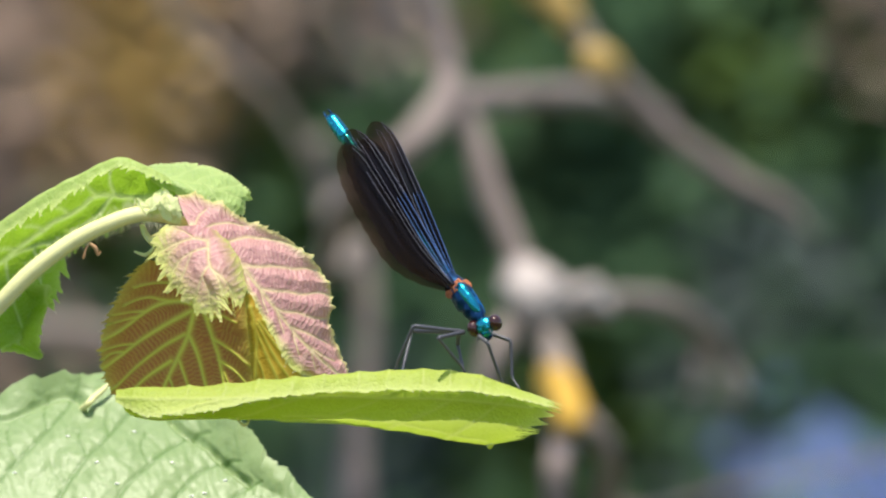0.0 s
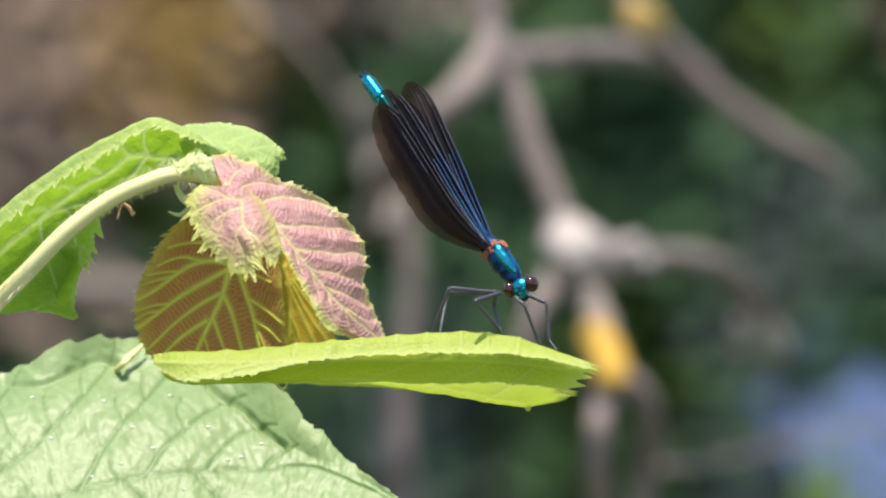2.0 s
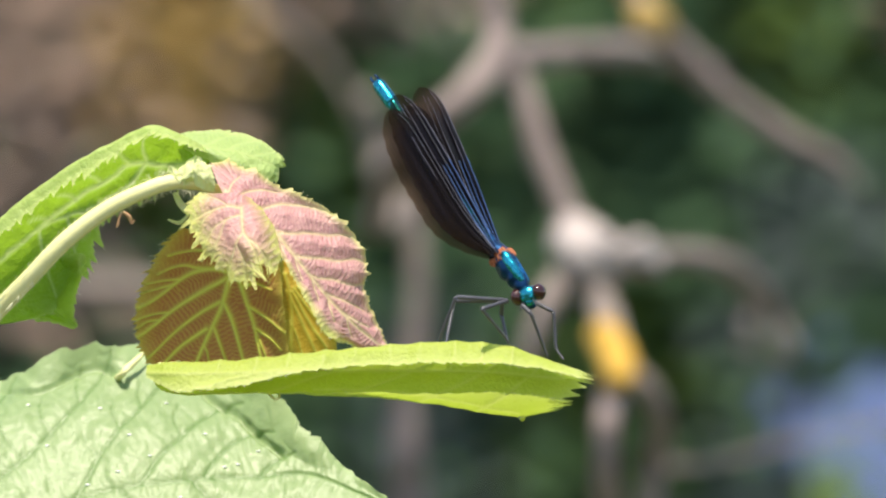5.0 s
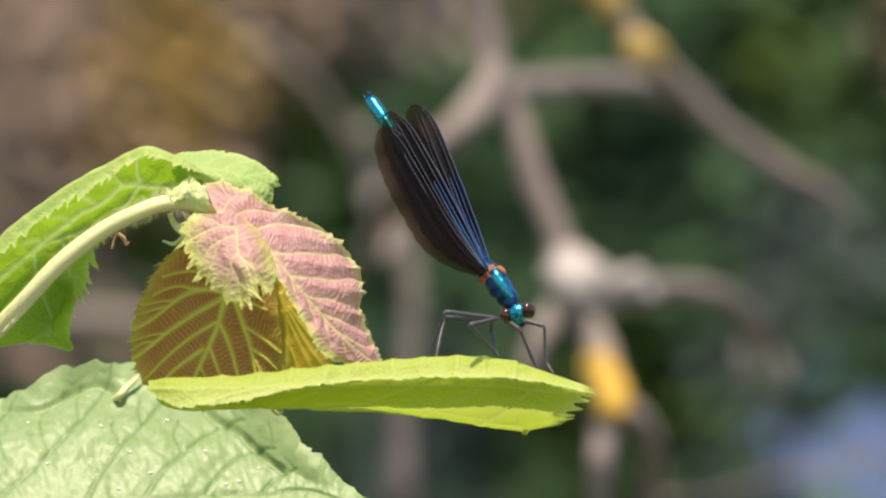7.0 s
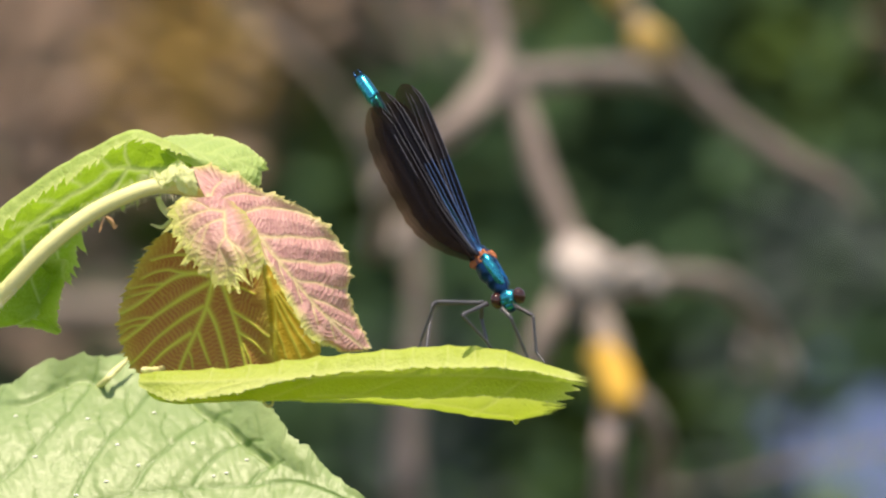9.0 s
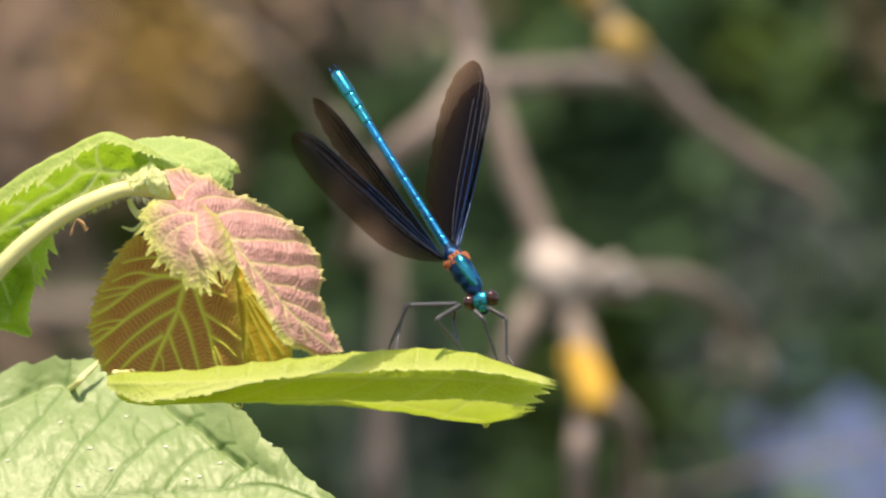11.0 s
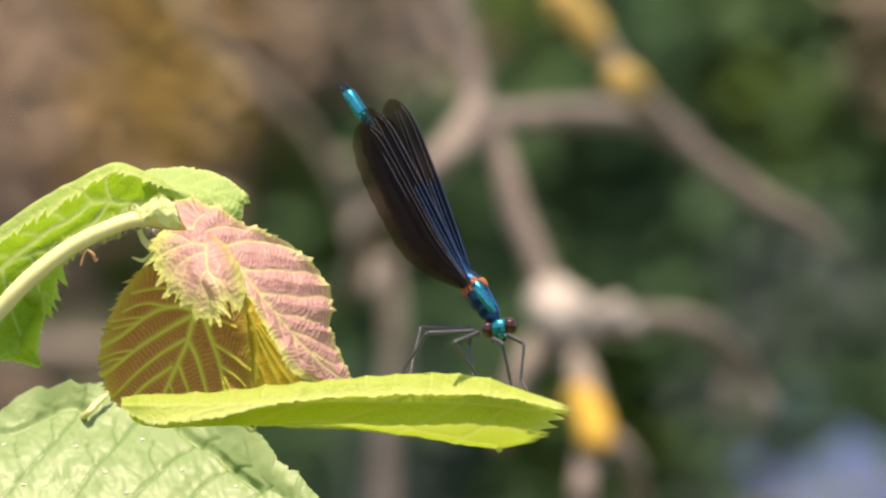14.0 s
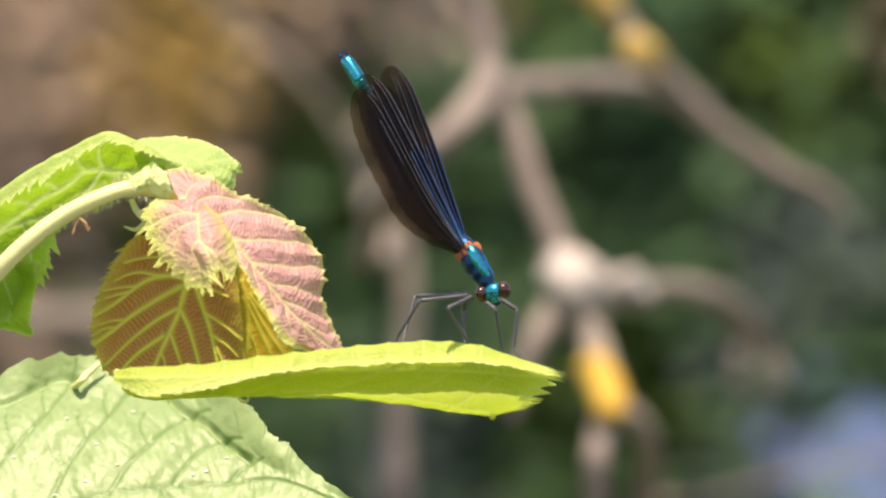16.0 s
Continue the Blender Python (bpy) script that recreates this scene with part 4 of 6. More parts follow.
    part("petiole", sketch_tube([(-330, 1150, 20, 14), (-380, 1040, 8, 12), (-410, 962, 2, 9)], 6, 10), STEM, shoot)
    part("dew_drop", ball(pt(867, 788, -18), (6 * UNIT, 6 * UNIT, 7 * UNIT)), DEW, perch, "dew drop")
    part("curl", sketch_tube([(420, 742, -14, 2), (430, 752, -15, 2.5), (438, 750, -15, 2.5), (440, 742, -14, 2)], 6, 6), STEM, perch)
    fringe(upper, 230, 84, (0, 84), 170, 21)
    fringe(pink, 260, 110, (0, 110), 110, 22)
    fringe(rusty, 200, 150, (0,), 130, 23, 6.0)
    fringe(perch, 240, 180, (0, 180), 260, 24, 6.0)
    return shoot, perch, front


shoot, perch_leaf, broad_leaf = make_shoot()


# ---- the damselfly ----
HEAD = pt(858, 577, -14)
TAIL = pt(583, 205, 8.2)
AXIS = (HEAD - TAIL).normalized()
SIDE = AXIS.cross(Vector((0, -1, 0.25))).normalized()     # to the insect's flank
BACK = SIDE.cross(AXIS).normalized()


def make_damselfly():
    fly = new("damselfly")
    fly.location = HEAD
    tagged(fly, "metallic blue-green damselfly with smoky dark wings perched on a rolled leaf", "damselfly")
    frame3 = Matrix((SIDE, BACK, AXIS)).transposed()

    def along(x, s=0.0, b=0.0):
        """x units behind the head, s to the side, b to the back."""
        return HEAD + (-AXIS * x + SIDE * s + BACK * b) * UNIT

    # abdomen: ten segments, each with swollen ends
    total = (HEAD - TAIL).length / UNIT
    cuts = [118, 140, 182, 228, 274, 320, 364, 402, 436, 466, total - 2]
    for i, (a, b) in enumerate(zip(cuts, cuts[1:])):
        r0 = 9.5 - 1.6 * math.sin(math.pi * (a - 118) / (total - 118)) + (1.4 if i == 7 else 2.8 if i == 8 else 4.2 if i > 8 else 0)
        rows = [(*along(a + (b - a) * s), r0 * UNIT * k) for s, k in ((0, 0.97), (0.05, 1.02), (0.2, 1.0), (0.5, 0.98), (0.8, 1.0 if i < 9 else 0.95), (0.95, 1.04 if i < 9 else 0.8), (1, 0.98 if i < 9 else 0.55))]
        part("abdomen_segment", tube(bmesh.new(), rows, 14), TEAL if i > 6 else BLUE, fly)
    for s in (-4, 4):
        part("tail_clasper", tube(bmesh.new(), [(*along(total - 3, s), 3 * UNIT), (*along(total + 6, s * 1.5), 2.2 * UNIT), (*along(total + 13, s * 0.9), 1.2 * UNIT)], 8), NAVY, fly)
    # thorax
    rows = [(*along(x, 0, b), r * UNIT) for x, b, r in smooth_path([(12, 0, 9), (20, 0, 13), (30, -1, 15.5), (46, -1, 18.5), (66, -1, 21), (88, 0, 21), (102, 1, 18), (114, 0, 13), (126, 0, 8)], 5)]
    thorax = part("thorax", tube(bmesh.new(), rows, 26, wobble=0.2, lumps=1100), NAVY, fly, "dark metallic blue thorax")
    for s, mat, wide in ((-4, TEAL, 1.2), (-15, BLUE, 0.5)):
        rows = [(*along(x, s, 2 + math.sqrt(max(0, r * r - s * s)) - 7), w * wide * UNIT) for x, r, w in ((24, 14.5, 4), (36, 17, 7), (54, 19.5, 8.5), (74, 20.5, 9), (88, 19, 7.5), (96, 18, 3))]
        part("shoulder_plate", tube(bmesh.new(), smooth_path(rows, 6), 16, wobble=0.12, lumps=1200), mat, thorax, "shining blue shoulder plate")
    part("flank_stripe", tube(bmesh.new(), smooth_path([(*along(x, 15, -4), w * UNIT) for x, w in ((44, 2), (60, 5), (80, 5), (98, 2))], 4), 8), BLUE, thorax)
    for k in range(9):
        a = radians(-84 + 21 * k)
        part("wing_joint", ball(along(87 + 3 * math.sin(5 * k), 20 * math.sin(a), 20 * math.cos(a)), (5 * UNIT, 3.5 * UNIT, (6 + 3 * (k % 2)) * UNIT), frame3, 14, 10, 0.9), ORANGE, thorax, "orange wing joint")
    part("breast", ball(along(44, -6, -11), (13 * UNIT, 12 * UNIT, 22 * UNIT), frame3, 18, 12, 0.1), NAVY, thorax)
    part("neck", tube(bmesh.new(), [(*along(30), 8 * UNIT), (*along(12), 8 * UNIT)], 10), NAVY, fly)
    # head: turned a little to the viewer
    hs = Vector((0.93, -0.25, 0.27)).normalized()
    hf = (AXIS - hs * AXIS.dot(hs)).normalized()
    hb = hs.cross(hf) if hs.cross(hf).y < 0 else hf.cross(hs)
    hm = Matrix((hs, hf, hb)).transposed()

    def on_head(x, f, b):
        return HEAD + (hs * x + hf * f + hb * b) * UNIT

    head = part("head", ball(on_head(0, 0, 0), (19 * UNIT, 16 * UNIT, 17 * UNIT), hm, 24, 16, 0.05), TEAL, fly, "metallic teal head")
    for s in (-1, 1):
        part("eye", ball(on_head(s * 20, 0, 1), (12 * UNIT, 14.5 * UNIT, 15.5 * UNIT), hm, 24, 16), EYE, head, "dark red compound eye")
        part("antenna", tube(bmesh.new(), [(*on_head(s * 8, 10, 6), 1.4 * UNIT), (*on_head(s * 12, 20, 9), 1.0 * UNIT), (*on_head(s * 18, 32, 8), 0.5 * UNIT)], 6), LEG, head)
        part("face_plate", ball(on_head(s * 6, 8, 9), (6 * UNIT, 6 * UNIT, 5 * UNIT), hm, 12, 8, 0.2), TEAL, head)
    part("lip", ball(on_head(0, 14, -1), (11 * UNIT, 7 * UNIT, 9 * UNIT), hm, 14, 10, 0.2), TEAL, head)
    part("jaw", ball(on_head(0, 18, -8), (9 * UNIT, 6 * UNIT, 7 * UNIT), hm, 12, 8, 0.2), NAVY, head)

    # legs: thigh, and under it the spiny shin with its foot
    def link(name, pts, rad, label, parent):
        bm = bmesh.new()
        path = []
        for i, (a, b) in enumerate(zip(pts, pts[1:])):
            for s in (0, 0.08, 0.5, 0.92):
                r = rad[i] + (rad[i + 1] - rad[i]) * s
                path.append((*(a.lerp(b, s) - pts[0]), r * UNIT * (1.25 if s in (0, 0.92) else 1)))
        path.append((*(pts[-1] - pts[0]), rad[-1] * 0.8 * UNIT))
        tube(bm, path, 8)
        rng = random.Random(7)
        for a, b in zip(pts, pts[1:]):
            n = int((b - a).length / UNIT / 8)
            for k in range(1, n):
                p = a.lerp(b, k / n) - pts[0]
                q = p + Vector((rng.choice((-1, 1)) * 5, rng.uniform(-4, 4), -3)) * UNIT
                tube(bm, [(*p, 0.4 * UNIT), (*q, 0.15 * UNIT)], 3)
        ob = part(name, bm, LEG, None, label)
        ob.parent = parent
        return ob

    legs = []
    for rows in LEGS:
        pts = [pt(u, v, d) for u, v, d in rows]
        thigh = link("leg", pts[:2], (4.1, 3.2), "thin grey-black spiny leg", fly)
        thigh.location = pts[0] - HEAD
        shin = link("shin", pts[1:], (3.0, 2.3, 1.7), "", thigh)
        shin.location = pts[1] - pts[0]
        legs.append((thigh, shin))

    # wings: span along local x, trailing edge towards local y
    wings = []
    for i in range(4):
        length, width = (384, 362, 374, 358)[i], 75
        bm = bmesh.new()
        vein_l, rear_l, tip_l = (bm.verts.layers.float.new(k) for k in ("vein", "rear", "tip"))
        n, m = 90, 96
        grid = []

        def edge(s):
            """Leading and trailing edge: a narrow base, a broad middle and a round tip."""
            a, b = max(0.0, (s - 0.80) / 0.20), max(0.0, (s - 0.52) / 0.48)
            lead = -5 * math.sin(math.pi * s) + 0.40 * width * (1 - math.sqrt(max(0.0, 1 - a ** 2.4)))
            rise = 0.06 + 0.94 * math.sin(math.pi / 2 * min(1, s / 0.40)) ** 0.85
            return lead, width * (rise - 0.60 * (1 - math.sqrt(max(0.0, 1 - b ** 2.6))))

        def spot(s, t, lift=0.0):
            lead, trail = edge(s)
            fold = 1.6 * math.sin(t * 26) * (1 - t) * min(1, 5 * (1 - s))
            ripple = 1.2 * math.sin(s * 70) * max(0.0, t - 0.8) * 5
            return Vector((s * length, lead + t * (trail - lead) + 0.6 * ripple, fold + lift + ripple - 9 * (t - 0.3) ** 2 * s)) * UNIT

        for a in range(n + 1):
            s = 0.004 + 0.996 * a / n
            row = []
            for b in range(m + 1):
                w = bm.verts.new(spot(min(s, 0.9995), b / m))
                t = b / m
                w[vein_l] = max(0.0, math.cos(2 * math.pi * (t ** 0.8 * 13 - 4.2 * s * s))) ** 1.6 * min(1, 0.35 + t * 1.5)
                w[rear_l], w[tip_l] = t, max(0.0, (s - 0.78) / 0.22) ** 1.3
                row.append(w)
            grid.append(row)
        for a, b in zip(grid, grid[1:]):
            for k in range(m):
                bm.faces.new((a[k], b[k], b[k + 1], a[k + 1]))
        me = bpy.data.meshes.new("wing")
        bm.to_mesh(me)
        bm.free()
        me.polygons.foreach_set("use_smooth", [True] * len(me.polygons))
        me.materials.append(WING)
        wing = tagged(new("wing", me), "smoky brown-black wing with blue veins")
        wing.parent = fly
        # long veins fanning from the base
        for t0, t1, s1, r in ((0.0, 0.0, 0.96, 0.9), (0.16, 0.12, 0.95, 0.8), (0.26, 0.24, 0.8, 0.7)) if i % 2 else ((0.0, 0.0, 0.97, 1.1), (0.12, 0.09, 0.95, 0.8), (0.22, 0.18, 0.55, 1.0), (0.24, 0.30, 0.93, 0.65), (0.30, 0.42, 0.95, 0.5)):
            path = []
            for k in range(17):
                s = 0.01 + (s1 - 0.01) * k / 16
                path.append((*spot(s, t0 + (t1 - t0) * s, 0.0), 0.85 * r * UNIT * (1.1 - 0.6 * s)))
            vb = tube(bmesh.new(), path, 6)
            vm = bpy.data.meshes.new("vein")
            vb.to_mesh(vm)
            vb.free()
            vm.polygons.foreach_set("use_smooth", [True] * len(vm.polygons))
            vm.materials.append(WING_VEIN if r > 0.75 else WING_RIB)
            vm.materials.append(WING_RIB)
            for f in vm.polygons:
                f.material_index = int(f.center.x > 0.55 * length * UNIT)
            new("vein", vm).parent = wing
        wings.append(wing)
    return fly, wings, legs


# each leg: hip, knee, ankle, toe
LEGS = [
    [(814, 587, -13), (732, 577, -17), (704, 640, -14.9), (699, 656, -14.9)],
    [(820, 588, -14), (775, 598, -19), (814, 645, -15.5), (824, 660, -15.0)],
    [(848, 596, -15), (862, 606, -17), (884, 665, -14.9), (891, 682, -14.9)],
    [(868, 590, -12), (904, 603, -13), (906, 668, -13.3), (919, 688, -14.6)],
    [(812, 590, -10), (810, 610, -7), (818, 645, -10.4), (822, 660, -12.8)],
    [(812, 588, -10), (729, 586, -6), (716, 640, -9.9), (712, 657, -12.8)],
]
damselfly, wings, legs = make_damselfly()


def motions():
    """The wind sways the shoot and its leaves; the insect rocks, steps and opens its wings once."""
    walk(shoot, [
        (0, pose(-0.119856, 0.025000, 0.000007, 0, -0.049, 0)),
        (0.5, pose(-0.118126, 0.025000, -0.000434, 0, -0.125, 0)),
        (1, pose(-0.121235, 0.025000, -0.000244, 0, 0.001, 0)),
        (1.5, pose(-0.110821, 0.025000, -0.001595, 0, -0.634, 0)),
        (2, pose(-0.117781, 0.025000, -0.000716, 0, -0.240, 0)),
        (2.5, pose(-0.113857, 0.025000, -0.000914, 0, -0.494, 0)),
        (3, pose(-0.115438, 0.025000, 0.000178, 0, -0.343, 0)),
        (3.5, pose(-0.119205, 0.025000, -0.000383, 0, -0.128, 0)),
        (3.7, pose(-0.112065, 0.025000, -0.000976, 0, -0.558, 0)),
        (5.8, pose(-0.112160, 0.016360, -0.002681, 0, -0.637, 0)),
        (6, pose(-0.113167, 0.016360, -0.002669, 0, -0.637, 0)),
        (6.5, pose(-0.112926, 0.016360, -0.001041, 0, -0.659, 0)),
        (7, pose(-0.101556, 0.016360, -0.001372, 0, -1.226, 0)),
        (7.5, pose(-0.102543, 0.016360, -0.001035, 0, -1.272, 0)),
        (8, pose(-0.109840, 0.016360, -0.000849, 0, -0.868, 0)),
        (8.5, pose(-0.106604, 0.016360, -0.000906, 0, -1.083, 0)),
        (8.7, pose(-0.106685, 0.016360, -0.000144, 0, -1.083, 0)),
        (10.8, pose(-0.109427, 0.011560, -0.000963, 0, -0.982, 0)),
        (11, pose(-0.108875, 0.011560, -0.000173, 0, -0.982, 0)),
        (11.5, pose(-0.113043, 0.011560, 0.000242, 0, -0.782, 0)),
        (12, pose(-0.112586, 0.011560, -0.000478, 0, -0.796, 0)),
        (12.5, pose(-0.113896, 0.011560, 0.000416, 0, -0.703, 0)),
        (13, pose(-0.108003, 0.011560, 0.001500, 0, -1.033, 0)),
        (13.5, pose(-0.119626, 0.011560, 0.002712, 0, -0.339, 0)),
        (14, pose(-0.107888, 0.011560, 0.001293, 0, -0.973, 0)),
        (14.5, pose(-0.116159, 0.011560, 0.001634, 0, -0.546, 0)),
        (15, pose(-0.116495, 0.011560, 0.000776, 0, -0.524, 0)),
        (15.5, pose(-0.110178, 0.011560, 0.000564, 0, -1.007, 0)),
        (16, pose(-0.115702, 0.011560, 0.001505, 0, -0.730, 0)),
    ])
    walk(perch_leaf, [
        (0, pose(-0.000770, 0.000000, -0.000006, 0, 0.049, 0)),
        (0.5, pose(-0.000131, 0.000000, -0.000286, 0, 0.010, 0)),
        (1, pose(0.002156, 0.000000, -0.001103, 0, -0.103, 0)),
        (1.5, pose(-0.003783, 0.000000, -0.000034, 0, 0.249, 0)),
        (2, pose(0.002903, 0.000000, -0.000950, 0, -0.136, 0)),
        (2.5, pose(0.002831, 0.000000, -0.000991, 0, -0.129, 0)),
        (3, pose(0.007648, 0.000000, -0.000663, 0, -0.429, 0)),
        (3.5, pose(0.011432, 0.000000, -0.001607, 0, -0.643, 0)),
        (3.7, pose(-0.004350, 0.000000, -0.000407, 0, 0.307, 0)),
        (5.8, pose(-0.000702, 0.000000, -0.001192, 0, 0.015, 0)),
        (6, pose(-0.000289, 0.000000, -0.000997, 0, 0.015, 0)),
        (6.5, pose(0.000432, 0.000000, -0.000846, 0, -0.015, 0)),
        (7, pose(-0.007672, 0.000000, 0.000417, 0, 0.467, 0)),
        (7.5, pose(0.002757, 0.000000, -0.000583, 0, -0.112, 0)),
        (8, pose(0.006994, 0.000000, -0.001416, 0, -0.380, 0)),
        (8.5, pose(0.005876, 0.000000, -0.001527, 0, -0.318, 0)),
        (8.7, pose(0.006050, 0.000000, -0.002238, 0, -0.318, 0)),
        (10.8, pose(0.003425, 0.000000, -0.000833, 0, -0.151, 0)),
        (11, pose(0.002948, 0.000000, -0.001698, 0, -0.151, 0)),
        (11.5, pose(0.006672, 0.000000, -0.000608, 0, -0.350, 0)),
        (12, pose(0.014544, 0.000000, -0.001161, 0, -0.801, 0)),
        (12.5, pose(0.003093, 0.000000, -0.000388, 0, -0.149, 0)),
        (13, pose(0.003726, 0.000000, -0.001066, 0, -0.142, 0)),
        (13.5, pose(0.008118, 0.000000, -0.001299, 0, -0.411, 0)),
        (14, pose(-0.004222, 0.000000, 0.000223, 0, 0.308, 0)),
        (14.5, pose(0.005168, 0.000000, -0.000397, 0, -0.202, 0)),
        (15, pose(0.007982, 0.000000, -0.000898, 0, -0.390, 0)),
        (15.5, pose(0.005821, 0.000000, -0.000554, 0, -0.268, 0)),
        (16, pose(0.015400, 0.000000, -0.001674, 0, -0.833, 0)),
    ])
    walk(broad_leaf, [
        (0, pose(-0.000627, 0.000000, -0.000010, 0, 0.041, 0)),
        (0.5, pose(0.000291, 0.000000, -0.000298, 0, -0.024, 0)),
        (1, pose(0.005886, 0.000000, -0.001313, 0, -0.335, 0)),
        (1.5, pose(-0.003642, 0.000000, -0.000093, 0, 0.228, 0)),
        (2, pose(0.003331, 0.000000, -0.000983, 0, -0.184, 0)),
        (2.5, pose(0.006157, 0.000000, -0.001095, 0, -0.346, 0)),
        (3, pose(0.004454, 0.000000, -0.000344, 0, -0.253, 0)),
        (3.5, pose(0.009173, 0.000000, -0.001436, 0, -0.517, 0)),
        (3.7, pose(0.001207, 0.000000, -0.000773, 0, -0.031, 0)),
        (5.8, pose(-0.000643, 0.000000, -0.000546, 0, 0.001, 0)),
        (6, pose(-0.000175, 0.000000, -0.000533, 0, 0.001, 0)),
        (6.5, pose(0.001697, 0.000000, -0.000492, 0, -0.095, 0)),
        (7, pose(-0.006215, 0.000000, 0.000655, 0, 0.377, 0)),
        (7.5, pose(0.002504, 0.000000, -0.000232, 0, -0.104, 0)),
        (8, pose(0.004874, 0.000000, -0.001052, 0, -0.274, 0)),
        (8.5, pose(0.002646, 0.000000, -0.000936, 0, -0.156, 0)),
        (8.7, pose(0.002585, 0.000000, -0.001543, 0, -0.156, 0)),
        (10.8, pose(0.008555, 0.000000, -0.000831, 0, -0.456, 0)),
        (11, pose(0.007947, 0.000000, -0.001890, 0, -0.456, 0)),
        (11.5, pose(0.014715, 0.000000, -0.001107, 0, -0.836, 0)),
        (12, pose(0.018026, 0.000000, -0.001462, 0, -1.020, 0)),
        (12.5, pose(0.016115, 0.000000, -0.001149, 0, -0.935, 0)),
        (13, pose(0.009209, 0.000000, -0.001475, 0, -0.472, 0)),
        (13.5, pose(0.020100, 0.000000, -0.002083, 0, -1.121, 0)),
        (14, pose(0.013079, 0.000000, -0.000950, 0, -0.698, 0)),
        (14.5, pose(0.022818, 0.000000, -0.001361, 0, -1.234, 0)),
        (15, pose(0.025533, 0.000000, -0.001810, 0, -1.409, 0)),
        (15.5, pose(0.024259, 0.000000, -0.001548, 0, -1.356, 0)),
        (16, pose(0.020102, 0.000000, -0.001840, 0, -1.127, 0)),
    ])
    walk(damselfly, [
        (0, pose(0.006785, -0.014000, 0.987530, 0.000, -0.000, 0.000)),
        (0.5, pose(0.007244, -0.014000, 0.987255, -0.355, -0.114, -0.171)),
        (1, pose(0.006464, -0.014000, 0.986797, 1.372, 0.307, 0.745)),
        (1.5, pose(0.006052, -0.014000, 0.986797, -0.096, -0.360, 0.171)),
        (2, pose(0.005868, -0.014000, 0.986888, 0.354, -0.108, 0.316)),
        (2.5, pose(0.005410, -0.014000, 0.987347, 0.621, -0.357, 0.662)),
        (3, pose(0.006235, -0.014000, 0.988814, -0.620, -0.311, -0.225)),
        (3.5, pose(0.006143, -0.014000, 0.987438, 0.724, 0.225, 0.353)),
        (3.7, pose(0.006327, -0.014000, 0.986980, 0.439, -0.412, 0.574)),
        (5.8, pose(0.003976, -0.022640, 0.985318, 0.162, 1.377, -0.786)),
        (6, pose(0.003155, -0.022640, 0.985619, -0.040, 0.882, -0.606)),
        (6.5, pose(0.003319, -0.022640, 0.987361, 0.043, 0.801, -0.495)),
        (7, pose(0.004952, -0.022640, 0.987780, 0.080, 1.458, -0.896)),
        (7.5, pose(0.003465, -0.022640, 0.988601, 2.338, 0.938, 1.003)),
        (8, pose(0.003009, -0.022640, 0.988236, 3.139, 1.368, 1.279)),
        (8.5, pose(0.002462, -0.022640, 0.988236, 1.872, 1.136, 0.558)),
        (8.7, pose(0.002599, -0.022640, 0.988510, 2.402, 2.046, 0.351)),
        (10.8, pose(0.001818, -0.027440, 0.988181, 1.883, 1.382, 0.410)),
        (11, pose(0.002455, -0.027440, 0.988545, 3.955, 3.015, 0.827)),
        (11.5, pose(0.002727, -0.027440, 0.989818, 16.174, 6.312, 7.079)),
        (12, pose(0.003273, -0.027440, 0.989636, 16.506, 3.256, 8.814)),
        (12.5, pose(0.003455, -0.027440, 0.989818, 10.843, 4.443, 4.617)),
        (13, pose(0.003909, -0.027440, 0.990636, 9.260, 2.906, 4.437)),
        (13.5, pose(0.004455, -0.027440, 0.990909, 8.996, 4.104, 3.591)),
        (14, pose(0.004909, -0.027440, 0.990545, 8.585, 2.702, 4.113)),
        (14.5, pose(0.004728, -0.027440, 0.990363, 6.792, 3.189, 2.647)),
        (15, pose(0.004182, -0.027440, 0.989909, 9.516, 2.712, 4.712)),
        (15.5, pose(0.002273, -0.027440, 0.990363, 6.092, 3.055, 2.256)),
        (16, pose(0.001636, -0.027440, 0.991272, 6.792, 3.189, 2.647)),
    ])
